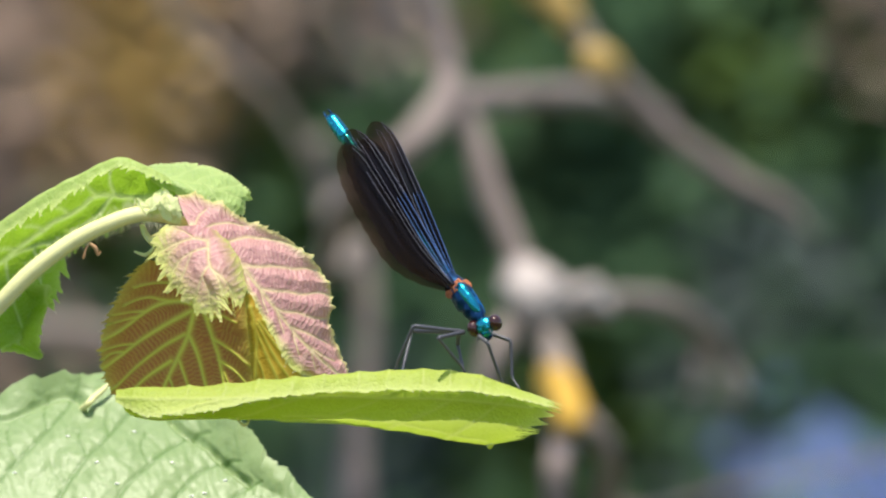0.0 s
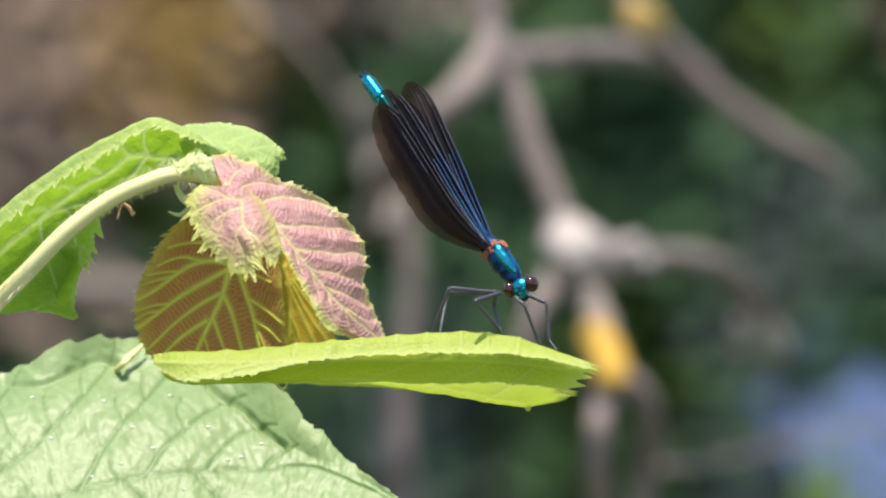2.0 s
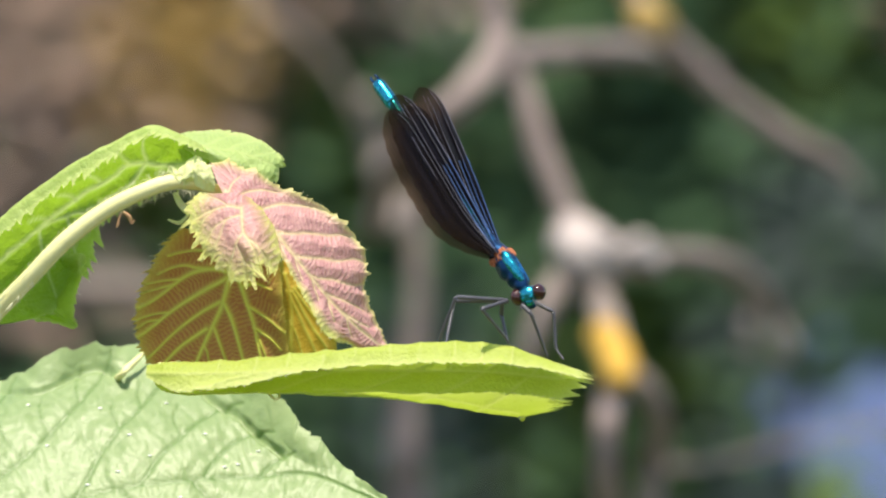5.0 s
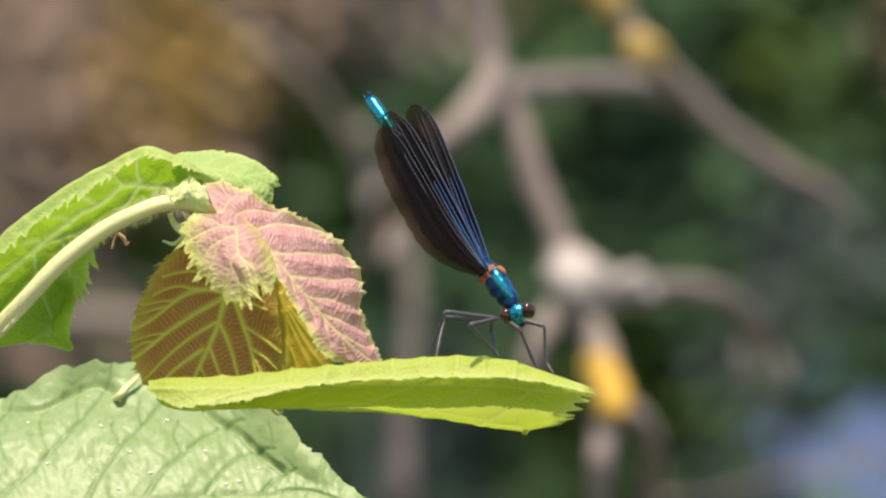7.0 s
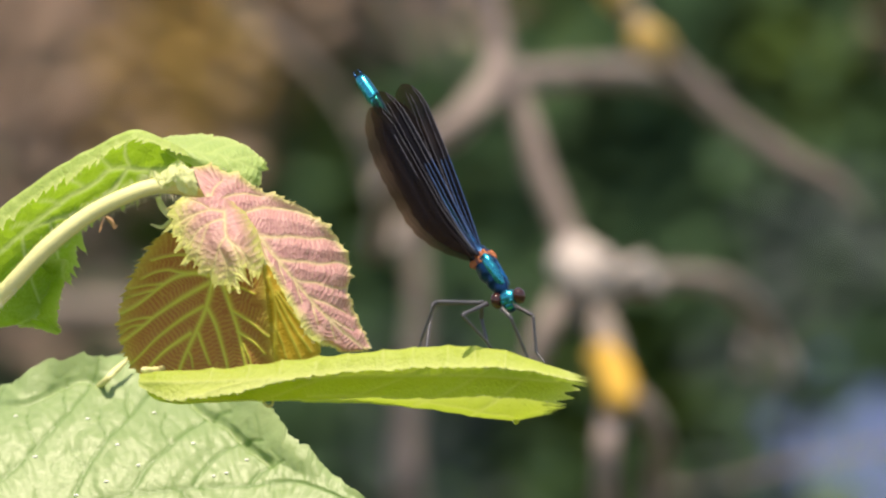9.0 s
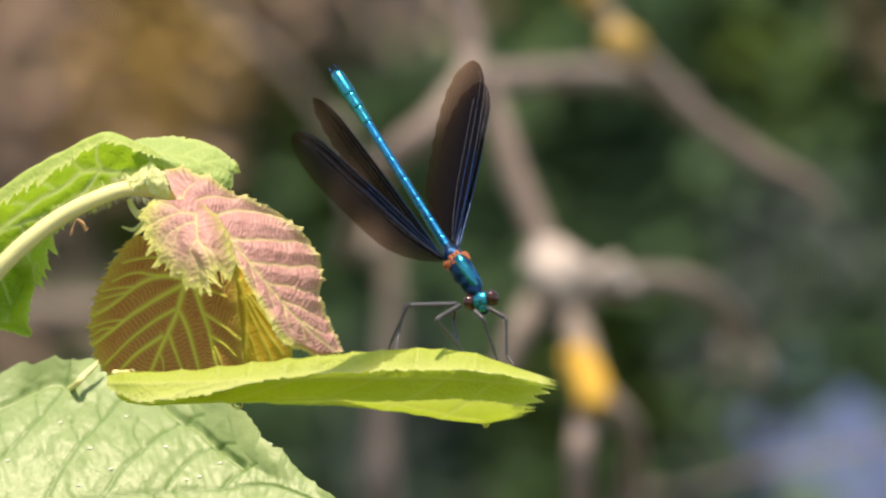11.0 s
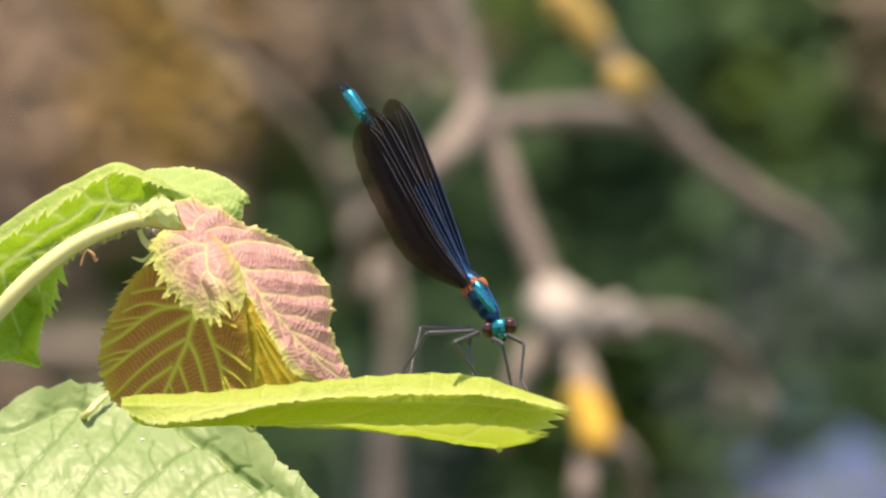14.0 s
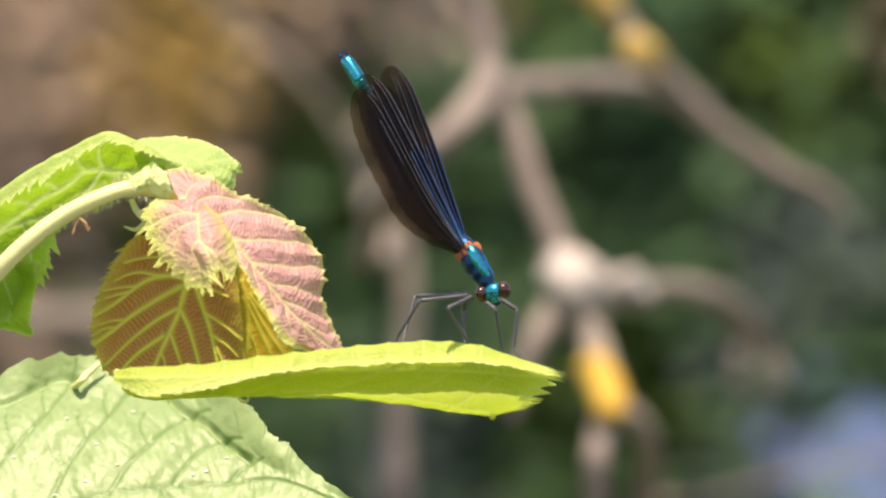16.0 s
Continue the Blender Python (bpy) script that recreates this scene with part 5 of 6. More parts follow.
    walk(legs[0][0], [
        (0, pose(-0.004033, 0.001000, -0.000925, -0.000, -0.000, 0.000)),
        (0.5, pose(-0.004033, 0.001000, -0.000925, 0.220, -1.293, -0.505)),
        (1, pose(-0.004033, 0.001000, -0.000925, -0.487, -2.870, -0.769)),
        (1.5, pose(-0.004033, 0.001000, -0.000925, -0.119, -0.548, -0.148)),
        (2, pose(-0.004033, 0.001000, -0.000925, -0.497, -1.446, -0.320)),
        (2.5, pose(-0.004033, 0.001000, -0.000925, -0.391, -2.439, -0.669)),
        (3, pose(-0.004033, 0.001000, -0.000925, -0.279, -1.279, -0.337)),
        (3.5, pose(-0.004033, 0.001000, -0.000925, -1.064, -2.885, -0.576)),
        (3.7, pose(-0.004033, 0.001000, -0.000925, -0.571, -1.463, -0.302)),
        (5.8, pose(-0.004033, 0.001000, -0.000925, -1.473, -5.563, -1.186)),
        (6, pose(-0.004033, 0.001000, -0.000925, -1.578, -5.136, -1.033)),
        (6.5, pose(-0.004033, 0.001000, -0.000925, -1.247, -4.177, -0.888)),
        (7, pose(-0.004033, 0.001000, -0.000925, -2.801, -2.082, 0.219)),
        (7.5, pose(-0.004033, 0.001000, -0.000925, -2.297, -2.197, 0.029)),
        (8, pose(-0.004033, 0.001000, -0.000925, -1.643, -5.863, -1.202)),
        (8.5, pose(-0.004033, 0.001000, -0.000925, -1.760, -5.078, -0.951)),
        (8.7, pose(-0.004033, 0.001000, -0.000925, -2.509, -7.973, -1.389)),
        (10.8, pose(-0.004033, 0.001000, -0.000925, -2.004, -4.170, -0.619)),
        (11, pose(-0.004033, 0.001000, -0.000925, -1.490, -9.995, -2.272)),
        (11.5, pose(-0.004033, 0.001000, -0.000925, -1.610, -14.611, -3.163)),
        (12, pose(-0.004033, 0.001000, -0.000925, 2.719, -11.834, -4.676)),
        (12.5, pose(-0.004033, 0.001000, -0.000925, 1.704, -12.700, -4.387)),
        (13, pose(-0.004033, 0.001000, -0.000925, 1.226, -8.296, -3.025)),
        (13.5, pose(-0.004033, 0.001000, -0.000925, 1.628, -11.215, -3.983)),
        (14, pose(-0.004033, 0.001000, -0.000925, 1.864, -7.031, -2.938)),
        (14.5, pose(-0.004033, 0.001000, -0.000925, 1.286, -6.950, -2.668)),
        (15, pose(-0.004033, 0.001000, -0.000925, 1.688, -9.685, -3.612)),
        (15.5, pose(-0.004033, 0.001000, -0.000925, 1.142, -8.559, -3.060)),
        (16, pose(-0.004033, 0.001000, -0.000925, 2.258, -12.650, -4.652)),
    ])
    walk(legs[0][1], [
        (0, pose(-0.007511, -0.004000, 0.000949, 0.000, -0.000, -0.000)),
        (0.5, pose(-0.007511, -0.004000, 0.000949, -0.623, 1.341, 0.643)),
        (1, pose(-0.007511, -0.004000, 0.000949, -0.451, 0.967, 0.465)),
        (1.5, pose(-0.007511, -0.004000, 0.000949, 0.230, -0.487, -0.238)),
        (2, pose(-0.007511, -0.004000, 0.000949, 0.165, -0.350, -0.171)),
        (2.5, pose(-0.007511, -0.004000, 0.000949, 0.027, -0.057, -0.028)),
        (3, pose(-0.007511, -0.004000, 0.000949, -0.037, 0.078, 0.038)),
        (3.5, pose(-0.007511, -0.004000, 0.000949, 0.025, -0.053, -0.026)),
        (3.7, pose(-0.007511, -0.004000, 0.000949, 0.527, -1.105, -0.543)),
        (5.8, pose(-0.007511, -0.004000, 0.000949, -1.479, 3.250, 1.529)),
        (6, pose(-0.007511, -0.004000, 0.000949, -0.861, 1.865, 0.890)),
        (6.5, pose(-0.007511, -0.004000, 0.000949, -0.839, 1.816, 0.867)),
        (7, pose(-0.007511, -0.004000, 0.000949, 0.632, -1.321, -0.651)),
        (7.5, pose(-0.007511, -0.004000, 0.000949, 1.111, -2.299, -1.145)),
        (8, pose(-0.007511, -0.004000, 0.000949, -0.875, 1.896, 0.904)),
        (8.5, pose(-0.007511, -0.004000, 0.000949, -0.546, 1.175, 0.564)),
        (8.7, pose(-0.007511, -0.004000, 0.000949, -1.283, 2.808, 1.327)),
        (10.8, pose(-0.007511, -0.004000, 0.000949, -0.264, 0.565, 0.273)),
        (11, pose(-0.007511, -0.004000, 0.000949, -3.244, 7.437, 3.362)),
        (11.5, pose(-0.007511, -0.004000, 0.000949, -5.438, 13.147, 5.658)),
        (12, pose(-0.007511, -0.004000, 0.000949, -6.100, 14.991, 6.355)),
        (12.5, pose(-0.007511, -0.004000, 0.000949, -6.566, 16.321, 6.847)),
        (13, pose(-0.007511, -0.004000, 0.000949, -4.258, 10.002, 4.420)),
        (13.5, pose(-0.007511, -0.004000, 0.000949, -6.101, 14.993, 6.356)),
        (14, pose(-0.007511, -0.004000, 0.000949, -4.272, 10.038, 4.435)),
        (14.5, pose(-0.007511, -0.004000, 0.000949, -4.357, 10.259, 4.524)),
        (15, pose(-0.007511, -0.004000, 0.000949, -4.909, 11.717, 5.102)),
        (15.5, pose(-0.007511, -0.004000, 0.000949, -4.750, 11.293, 4.935)),
        (16, pose(-0.007511, -0.004000, 0.000949, -6.646, 16.553, 6.932)),
    ])
    walk(legs[1][0], [
        (0, pose(-0.003484, 0.000000, -0.001009, -0.000, -0.000, 0.000)),
        (0.5, pose(-0.003484, 0.000000, -0.001009, 1.551, -0.202, 0.289)),
        (1, pose(-0.003484, 0.000000, -0.001009, 1.439, -3.036, 0.245)),
        (1.5, pose(-0.003484, 0.000000, -0.001009, 0.917, -1.532, 0.157)),
        (2, pose(-0.003484, 0.000000, -0.001009, 1.163, -2.613, 0.198)),
        (2.5, pose(-0.003484, 0.000000, -0.001009, 2.120, -3.785, 0.355)),
        (3, pose(-0.003484, 0.000000, -0.001009, 1.431, -1.551, 0.247)),
        (3.5, pose(-0.003484, 0.000000, -0.001009, 1.388, -3.979, 0.245)),
        (3.7, pose(-0.003484, 0.000000, -0.001009, 1.902, -3.969, 0.323)),
        (5.8, pose(-0.003484, 0.000000, -0.001009, 2.430, -3.063, 0.401)),
        (6, pose(-0.003484, 0.000000, -0.001009, 3.177, -4.549, 0.510)),
        (6.5, pose(-0.003484, 0.000000, -0.001009, 2.140, -3.112, 0.356)),
        (7, pose(-0.003484, 0.000000, -0.001009, -0.958, -3.604, -0.157)),
        (7.5, pose(-0.003484, 0.000000, -0.001009, -2.129, -5.289, -0.304)),
        (8, pose(-0.003484, 0.000000, -0.001009, 0.079, -5.069, 0.062)),
        (8.5, pose(-0.003484, 0.000000, -0.001009, 0.473, -4.767, 0.116)),
        (8.7, pose(-0.003484, 0.000000, -0.001009, 1.487, -6.614, 0.323)),
        (10.8, pose(-0.003484, 0.000000, -0.001009, 3.340, -12.290, 0.832)),
        (11, pose(-0.003484, 0.000000, -0.001009, 4.017, -11.575, 0.834)),
        (11.5, pose(-0.003484, 0.000000, -0.001009, -7.125, -10.086, -0.815)),
        (12, pose(-0.003484, 0.000000, -0.001009, -6.869, -4.849, -1.301)),
        (12.5, pose(-0.003484, 0.000000, -0.001009, -1.895, -5.107, -0.271)),
        (13, pose(-0.003484, 0.000000, -0.001009, -2.326, -6.002, -0.301)),
        (13.5, pose(-0.003484, 0.000000, -0.001009, -1.094, -4.497, -0.154)),
        (14, pose(-0.003484, 0.000000, -0.001009, -2.156, -4.482, -0.346)),
        (14.5, pose(-0.003484, 0.000000, -0.001009, -1.686, -3.690, -0.288)),
        (15, pose(-0.003484, 0.000000, -0.001009, -0.803, -6.571, -0.015)),
        (15.5, pose(-0.003484, 0.000000, -0.001009, -0.023, -4.740, 0.036)),
        (16, pose(-0.003484, 0.000000, -0.001009, 2.335, -5.263, 0.403)),
    ])
    walk(legs[1][1], [
        (0, pose(-0.004123, -0.005000, -0.000872, 0.000, -0.000, -0.000)),
        (0.5, pose(-0.004123, -0.005000, -0.000872, -1.265, 1.080, -0.246)),
        (1, pose(-0.004123, -0.005000, -0.000872, -2.826, 2.398, -0.581)),
        (1.5, pose(-0.004123, -0.005000, -0.000872, -0.755, 0.645, -0.144)),
        (2, pose(-0.004123, -0.005000, -0.000872, -1.490, 1.270, -0.292)),
        (2.5, pose(-0.004123, -0.005000, -0.000872, -2.707, 2.298, -0.554)),
        (3, pose(-0.004123, -0.005000, -0.000872, -0.851, 0.727, -0.163)),
        (3.5, pose(-0.004123, -0.005000, -0.000872, -2.170, 1.845, -0.436)),
        (3.7, pose(-0.004123, -0.005000, -0.000872, -2.290, 1.947, -0.462)),
        (5.8, pose(-0.004123, -0.005000, -0.000872, -3.145, 2.665, -0.653)),
        (6, pose(-0.004123, -0.005000, -0.000872, -3.621, 3.062, -0.764)),
        (6.5, pose(-0.004123, -0.005000, -0.000872, -2.533, 2.151, -0.515)),
        (7, pose(-0.004123, -0.005000, -0.000872, 0.489, -0.420, 0.089)),
        (7.5, pose(-0.004123, -0.005000, -0.000872, -0.099, 0.085, -0.018)),
        (8, pose(-0.004123, -0.005000, -0.000872, -3.286, 2.783, -0.686)),
        (8.5, pose(-0.004123, -0.005000, -0.000872, -2.484, 2.110, -0.505)),
        (8.7, pose(-0.004123, -0.005000, -0.000872, -4.374, 3.687, -0.946)),
        (10.8, pose(-0.004123, -0.005000, -0.000872, -5.963, 4.990, -1.355)),
        (11, pose(-0.004123, -0.005000, -0.000872, -9.349, 7.692, -2.337)),
        (11.5, pose(-0.004123, -0.005000, -0.000872, -8.700, 7.183, -2.138)),
        (12, pose(-0.004123, -0.005000, -0.000872, -8.423, 6.964, -2.054)),
        (12.5, pose(-0.004123, -0.005000, -0.000872, -9.097, 7.495, -2.259)),
        (13, pose(-0.004123, -0.005000, -0.000872, -6.784, 5.656, -1.580)),
        (13.5, pose(-0.004123, -0.005000, -0.000872, -8.150, 6.748, -1.973)),
        (14, pose(-0.004123, -0.005000, -0.000872, -6.181, 5.167, -1.414)),
        (14.5, pose(-0.004123, -0.005000, -0.000872, -5.105, 4.289, -1.130)),
        (15, pose(-0.004123, -0.005000, -0.000872, -8.891, 7.333, -2.196)),
        (15.5, pose(-0.004123, -0.005000, -0.000872, -6.381, 5.330, -1.469)),
        (16, pose(-0.004123, -0.005000, -0.000872, -9.995, 8.195, -2.541)),
    ])
    walk(legs[2][0], [
        (0, pose(-0.000921, -0.001000, -0.001733, 0.000, 0.000, -0.000)),
        (0.5, pose(-0.000921, -0.001000, -0.001733, 3.098, 2.063, 2.093)),
        (1, pose(-0.000921, -0.001000, -0.001733, 5.956, 2.941, 3.500)),
        (1.5, pose(-0.000921, -0.001000, -0.001733, 3.065, 0.728, 1.281)),
        (2, pose(-0.000921, -0.001000, -0.001733, 4.594, 1.205, 2.030)),
        (2.5, pose(-0.000921, -0.001000, -0.001733, 7.886, 2.685, 4.002)),
        (3, pose(-0.000921, -0.001000, -0.001733, 3.482, 0.452, 1.233)),
        (3.5, pose(-0.000921, -0.001000, -0.001733, 5.801, 0.943, 2.250)),
        (3.7, pose(-0.000921, -0.001000, -0.001733, 8.170, 2.427, 3.947)),
        (5.8, pose(-0.000921, -0.001000, -0.001733, 6.145, 1.731, 2.843)),
        (6, pose(-0.000921, -0.001000, -0.001733, 9.895, 2.444, 4.578)),
        (6.5, pose(-0.000921, -0.001000, -0.001733, 5.968, 1.356, 2.557)),
        (7, pose(-0.000921, -0.001000, -0.001733, 0.242, -4.538, -2.884)),
        (7.5, pose(-0.000921, -0.001000, -0.001733, -0.617, -4.690, -3.187)),
        (8, pose(-0.000921, -0.001000, -0.001733, 3.127, 0.239, 0.998)),
        (8.5, pose(-0.000921, -0.001000, -0.001733, 3.367, -0.705, 0.476)),
        (8.7, pose(-0.000921, -0.001000, -0.001733, 7.048, 0.517, 2.394)),
        (10.8, pose(-0.000921, -0.001000, -0.001733, 1.003, -2.098, -1.064)),
        (11, pose(-0.000921, -0.001000, -0.001733, 1.361, 1.812, 1.448)),
        (11.5, pose(-0.000921, -0.001000, -0.001733, -24.675, -4.745, -5.552)),
        (12, pose(-0.000921, -0.001000, -0.001733, -29.043, 1.188, -2.618)),
        (12.5, pose(-0.000921, -0.001000, -0.001733, -18.552, 2.444, -1.721)),
        (13, pose(-0.000921, -0.001000, -0.001733, -17.625, -0.798, -3.289)),
        (13.5, pose(-0.000921, -0.001000, -0.001733, -17.291, 1.740, -1.959)),
        (14, pose(-0.000921, -0.001000, -0.001733, -18.172, -0.152, -2.990)),
        (14.5, pose(-0.000921, -0.001000, -0.001733, -18.649, -2.261, -4.132)),
        (15, pose(-0.000921, -0.001000, -0.001733, -13.074, 3.543, -0.576)),
        (15.5, pose(-0.000921, -0.001000, -0.001733, -14.928, -0.667, -2.992)),
        (16, pose(-0.000921, -0.001000, -0.001733, -9.776, 5.088, 0.721)),
    ])
    walk(legs[2][1], [
        (0, pose(0.001274, -0.002000, -0.000897, 0.000, 0.000, 0.000)),
        (0.5, pose(0.001274, -0.002000, -0.000897, -3.390, -1.450, -1.681)),
        (1, pose(0.001274, -0.002000, -0.000897, -8.992, -4.097, -4.306)),
        (1.5, pose(0.001274, -0.002000, -0.000897, -3.441, -1.472, -1.705)),
        (2, pose(0.001274, -0.002000, -0.000897, -5.784, -2.543, -2.827)),
        (2.5, pose(0.001274, -0.002000, -0.000897, -10.141, -4.678, -4.818)),
        (3, pose(0.001274, -0.002000, -0.000897, -3.064, -1.305, -1.522)),
        (3.5, pose(0.001274, -0.002000, -0.000897, -7.451, -3.338, -3.604)),
        (3.7, pose(0.001274, -0.002000, -0.000897, -10.151, -4.683, -4.823)),
        (5.8, pose(0.001274, -0.002000, -0.000897, -6.983, -3.112, -3.388)),
        (6, pose(0.001274, -0.002000, -0.000897, -11.045, -5.143, -5.214)),
        (6.5, pose(0.001274, -0.002000, -0.000897, -6.654, -2.955, -3.235)),
        (7, pose(0.001274, -0.002000, -0.000897, 1.588, 0.639, 0.809)),
        (7.5, pose(0.001274, -0.002000, -0.000897, -0.684, -0.283, -0.344)),
        (8, pose(0.001274, -0.002000, -0.000897, -7.439, -3.332, -3.599)),
        (8.5, pose(0.001274, -0.002000, -0.000897, -5.707, -2.507, -2.791)),
        (8.7, pose(0.001274, -0.002000, -0.000897, -10.542, -4.883, -4.995)),
        (10.8, pose(0.001274, -0.002000, -0.000897, -2.668, -1.131, -1.328)),
        (11, pose(0.001274, -0.002000, -0.000897, -6.762, -3.006, -3.285)),
        (11.5, pose(0.001274, -0.002000, -0.000897, 6.031, 2.285, 3.138)),
        (12, pose(0.001274, -0.002000, -0.000897, 7.239, 2.697, 3.786)),
        (12.5, pose(0.001274, -0.002000, -0.000897, 4.551, 1.760, 2.352)),
        (13, pose(0.001274, -0.002000, -0.000897, 6.292, 2.376, 3.277)),
        (13.5, pose(0.001274, -0.002000, -0.000897, 5.908, 2.242, 3.072)),
        (14, pose(0.001274, -0.002000, -0.000897, 7.561, 2.804, 3.960)),
        (14.5, pose(0.001274, -0.002000, -0.000897, 11.247, 3.954, 5.980)),
        (15, pose(0.001274, -0.002000, -0.000897, 0.098, 0.040, 0.050)),
        (15.5, pose(0.001274, -0.002000, -0.000897, 7.931, 2.926, 4.161)),
        (16, pose(0.001274, -0.002000, -0.000897, 0.266, 0.109, 0.135)),
    ])
    walk(legs[3][0], [
        (0, pose(0.000927, 0.002000, -0.001209, 0.000, -0.000, 0.000)),
        (0.5, pose(0.000927, 0.002000, -0.001209, 1.380, 2.713, -0.666)),
        (1, pose(0.000927, 0.002000, -0.001209, 0.276, 8.491, -0.839)),
        (1.5, pose(0.000927, 0.002000, -0.001209, 0.887, 2.122, -0.463)),
        (2, pose(0.000927, 0.002000, -0.001209, 0.850, 4.065, -0.589)),
        (2.5, pose(0.000927, 0.002000, -0.001209, 1.449, 8.092, -1.078)),
        (3, pose(0.000927, 0.002000, -0.001209, 1.516, 0.568, -0.596)),
        (3.5, pose(0.000927, 0.002000, -0.001209, 0.671, 4.588, -0.576)),
        (3.7, pose(0.000927, 0.002000, -0.001209, 1.797, 7.971, -1.150)),
        (5.8, pose(0.000927, 0.002000, -0.001209, 1.656, 2.867, -0.764)),
        (6, pose(0.000927, 0.002000, -0.001209, 2.911, 5.778, -1.291)),
        (6.5, pose(0.000927, 0.002000, -0.001209, 1.651, 2.833, -0.761)),
        (7, pose(0.000927, 0.002000, -0.001209, -0.517, -6.483, 0.596)),
        (7.5, pose(0.000927, 0.002000, -0.001209, -3.897, -1.697, 1.748)),
        (8, pose(0.000927, 0.002000, -0.001209, -3.008, 6.337, 0.312)),
        (8.5, pose(0.000927, 0.002000, -0.001209, -1.576, 2.715, 0.329)),
        (8.7, pose(0.000927, 0.002000, -0.001209, -1.004, 5.937, -0.217)),
        (10.8, pose(0.000927, 0.002000, -0.001209, -2.315, 0.111, 0.885)),
        (11, pose(0.000927, 0.002000, -0.001209, -4.020, 6.606, 0.567)),
        (11.5, pose(0.000927, 0.002000, -0.001209, -24.665, 13.848, 4.336)),
        (12, pose(0.000927, 0.002000, -0.001209, -24.607, 19.003, 0.853)),
        (12.5, pose(0.000927, 0.002000, -0.001209, -15.692, 11.328, 2.688)),
        (13, pose(0.000927, 0.002000, -0.001209, -14.600, 7.750, 3.736)),
        (13.5, pose(0.000927, 0.002000, -0.001209, -13.522, 7.884, 3.299)),
        (14, pose(0.000927, 0.002000, -0.001209, -13.669, 7.022, 3.654)),
        (14.5, pose(0.000927, 0.002000, -0.001209, -12.249, 0.862, 4.978)),
        (15, pose(0.000927, 0.002000, -0.001209, -13.267, 13.993, 0.954)),
        (15.5, pose(0.000927, 0.002000, -0.001209, -10.552, 1.760, 3.977)),
        (16, pose(0.000927, 0.002000, -0.001209, -9.357, 9.402, 1.487)),
    ])
    walk(legs[3][1], [
        (0, pose(0.003298, -0.001000, -0.001184, -0.000, -0.000, 0.000)),
        (0.5, pose(0.003298, -0.001000, -0.001184, -0.698, -2.799, 0.473)),
        (1, pose(0.003298, -0.001000, -0.001184, -2.984, -11.244, 2.140)),
        (1.5, pose(0.003298, -0.001000, -0.001184, -0.864, -3.453, 0.589)),
        (2, pose(0.003298, -0.001000, -0.001184, -1.618, -6.333, 1.124)),
        (2.5, pose(0.003298, -0.001000, -0.001184, -3.083, -11.584, 2.215)),
        (3, pose(0.003298, -0.001000, -0.001184, -0.454, -1.835, 0.306)),
        (3.5, pose(0.003298, -0.001000, -0.001184, -2.066, -7.989, 1.452)),
        (3.7, pose(0.003298, -0.001000, -0.001184, -3.116, -11.695, 2.240)),
        (5.8, pose(0.003298, -0.001000, -0.001184, -1.285, -5.076, 0.886)),
        (6, pose(0.003298, -0.001000, -0.001184, -2.501, -9.555, 1.775)),
        (6.5, pose(0.003298, -0.001000, -0.001184, -1.330, -5.249, 0.918)),
        (7, pose(0.003298, -0.001000, -0.001184, 0.840, 3.502, -0.544)),
        (7.5, pose(0.003298, -0.001000, -0.001184, -0.604, -2.432, 0.409)),
        (8, pose(0.003298, -0.001000, -0.001184, -2.731, -10.363, 1.947)),
        (8.5, pose(0.003298, -0.001000, -0.001184, -1.652, -6.464, 1.150)),
        (8.7, pose(0.003298, -0.001000, -0.001184, -3.002, -11.306, 2.153)),
        (10.8, pose(0.003298, -0.001000, -0.001184, -0.819, -3.277, 0.558)),
        (11, pose(0.003298, -0.001000, -0.001184, -2.278, -8.755, 1.608)),
        (11.5, pose(0.003298, -0.001000, -0.001184, -2.441, -9.342, 1.730)),
        (12, pose(0.003298, -0.001000, -0.001184, -3.119, -11.705, 2.242)),
        (12.5, pose(0.003298, -0.001000, -0.001184, -1.345, -5.305, 0.929)),
        (13, pose(0.003298, -0.001000, -0.001184, -0.760, -3.045, 0.517)),
        (13.5, pose(0.003298, -0.001000, -0.001184, -0.416, -1.680, 0.280)),
        (14, pose(0.003298, -0.001000, -0.001184, -0.316, -1.283, 0.213)),
        (14.5, pose(0.003298, -0.001000, -0.001184, 1.312, 5.533, -0.837)),
        (15, pose(0.003298, -0.001000, -0.001184, -2.842, -10.750, 2.031)),
        (15.5, pose(0.003298, -0.001000, -0.001184, 0.845, 3.524, -0.547)),
        (16, pose(0.003298, -0.001000, -0.001184, -1.175, -4.656, 0.808)),
    ])
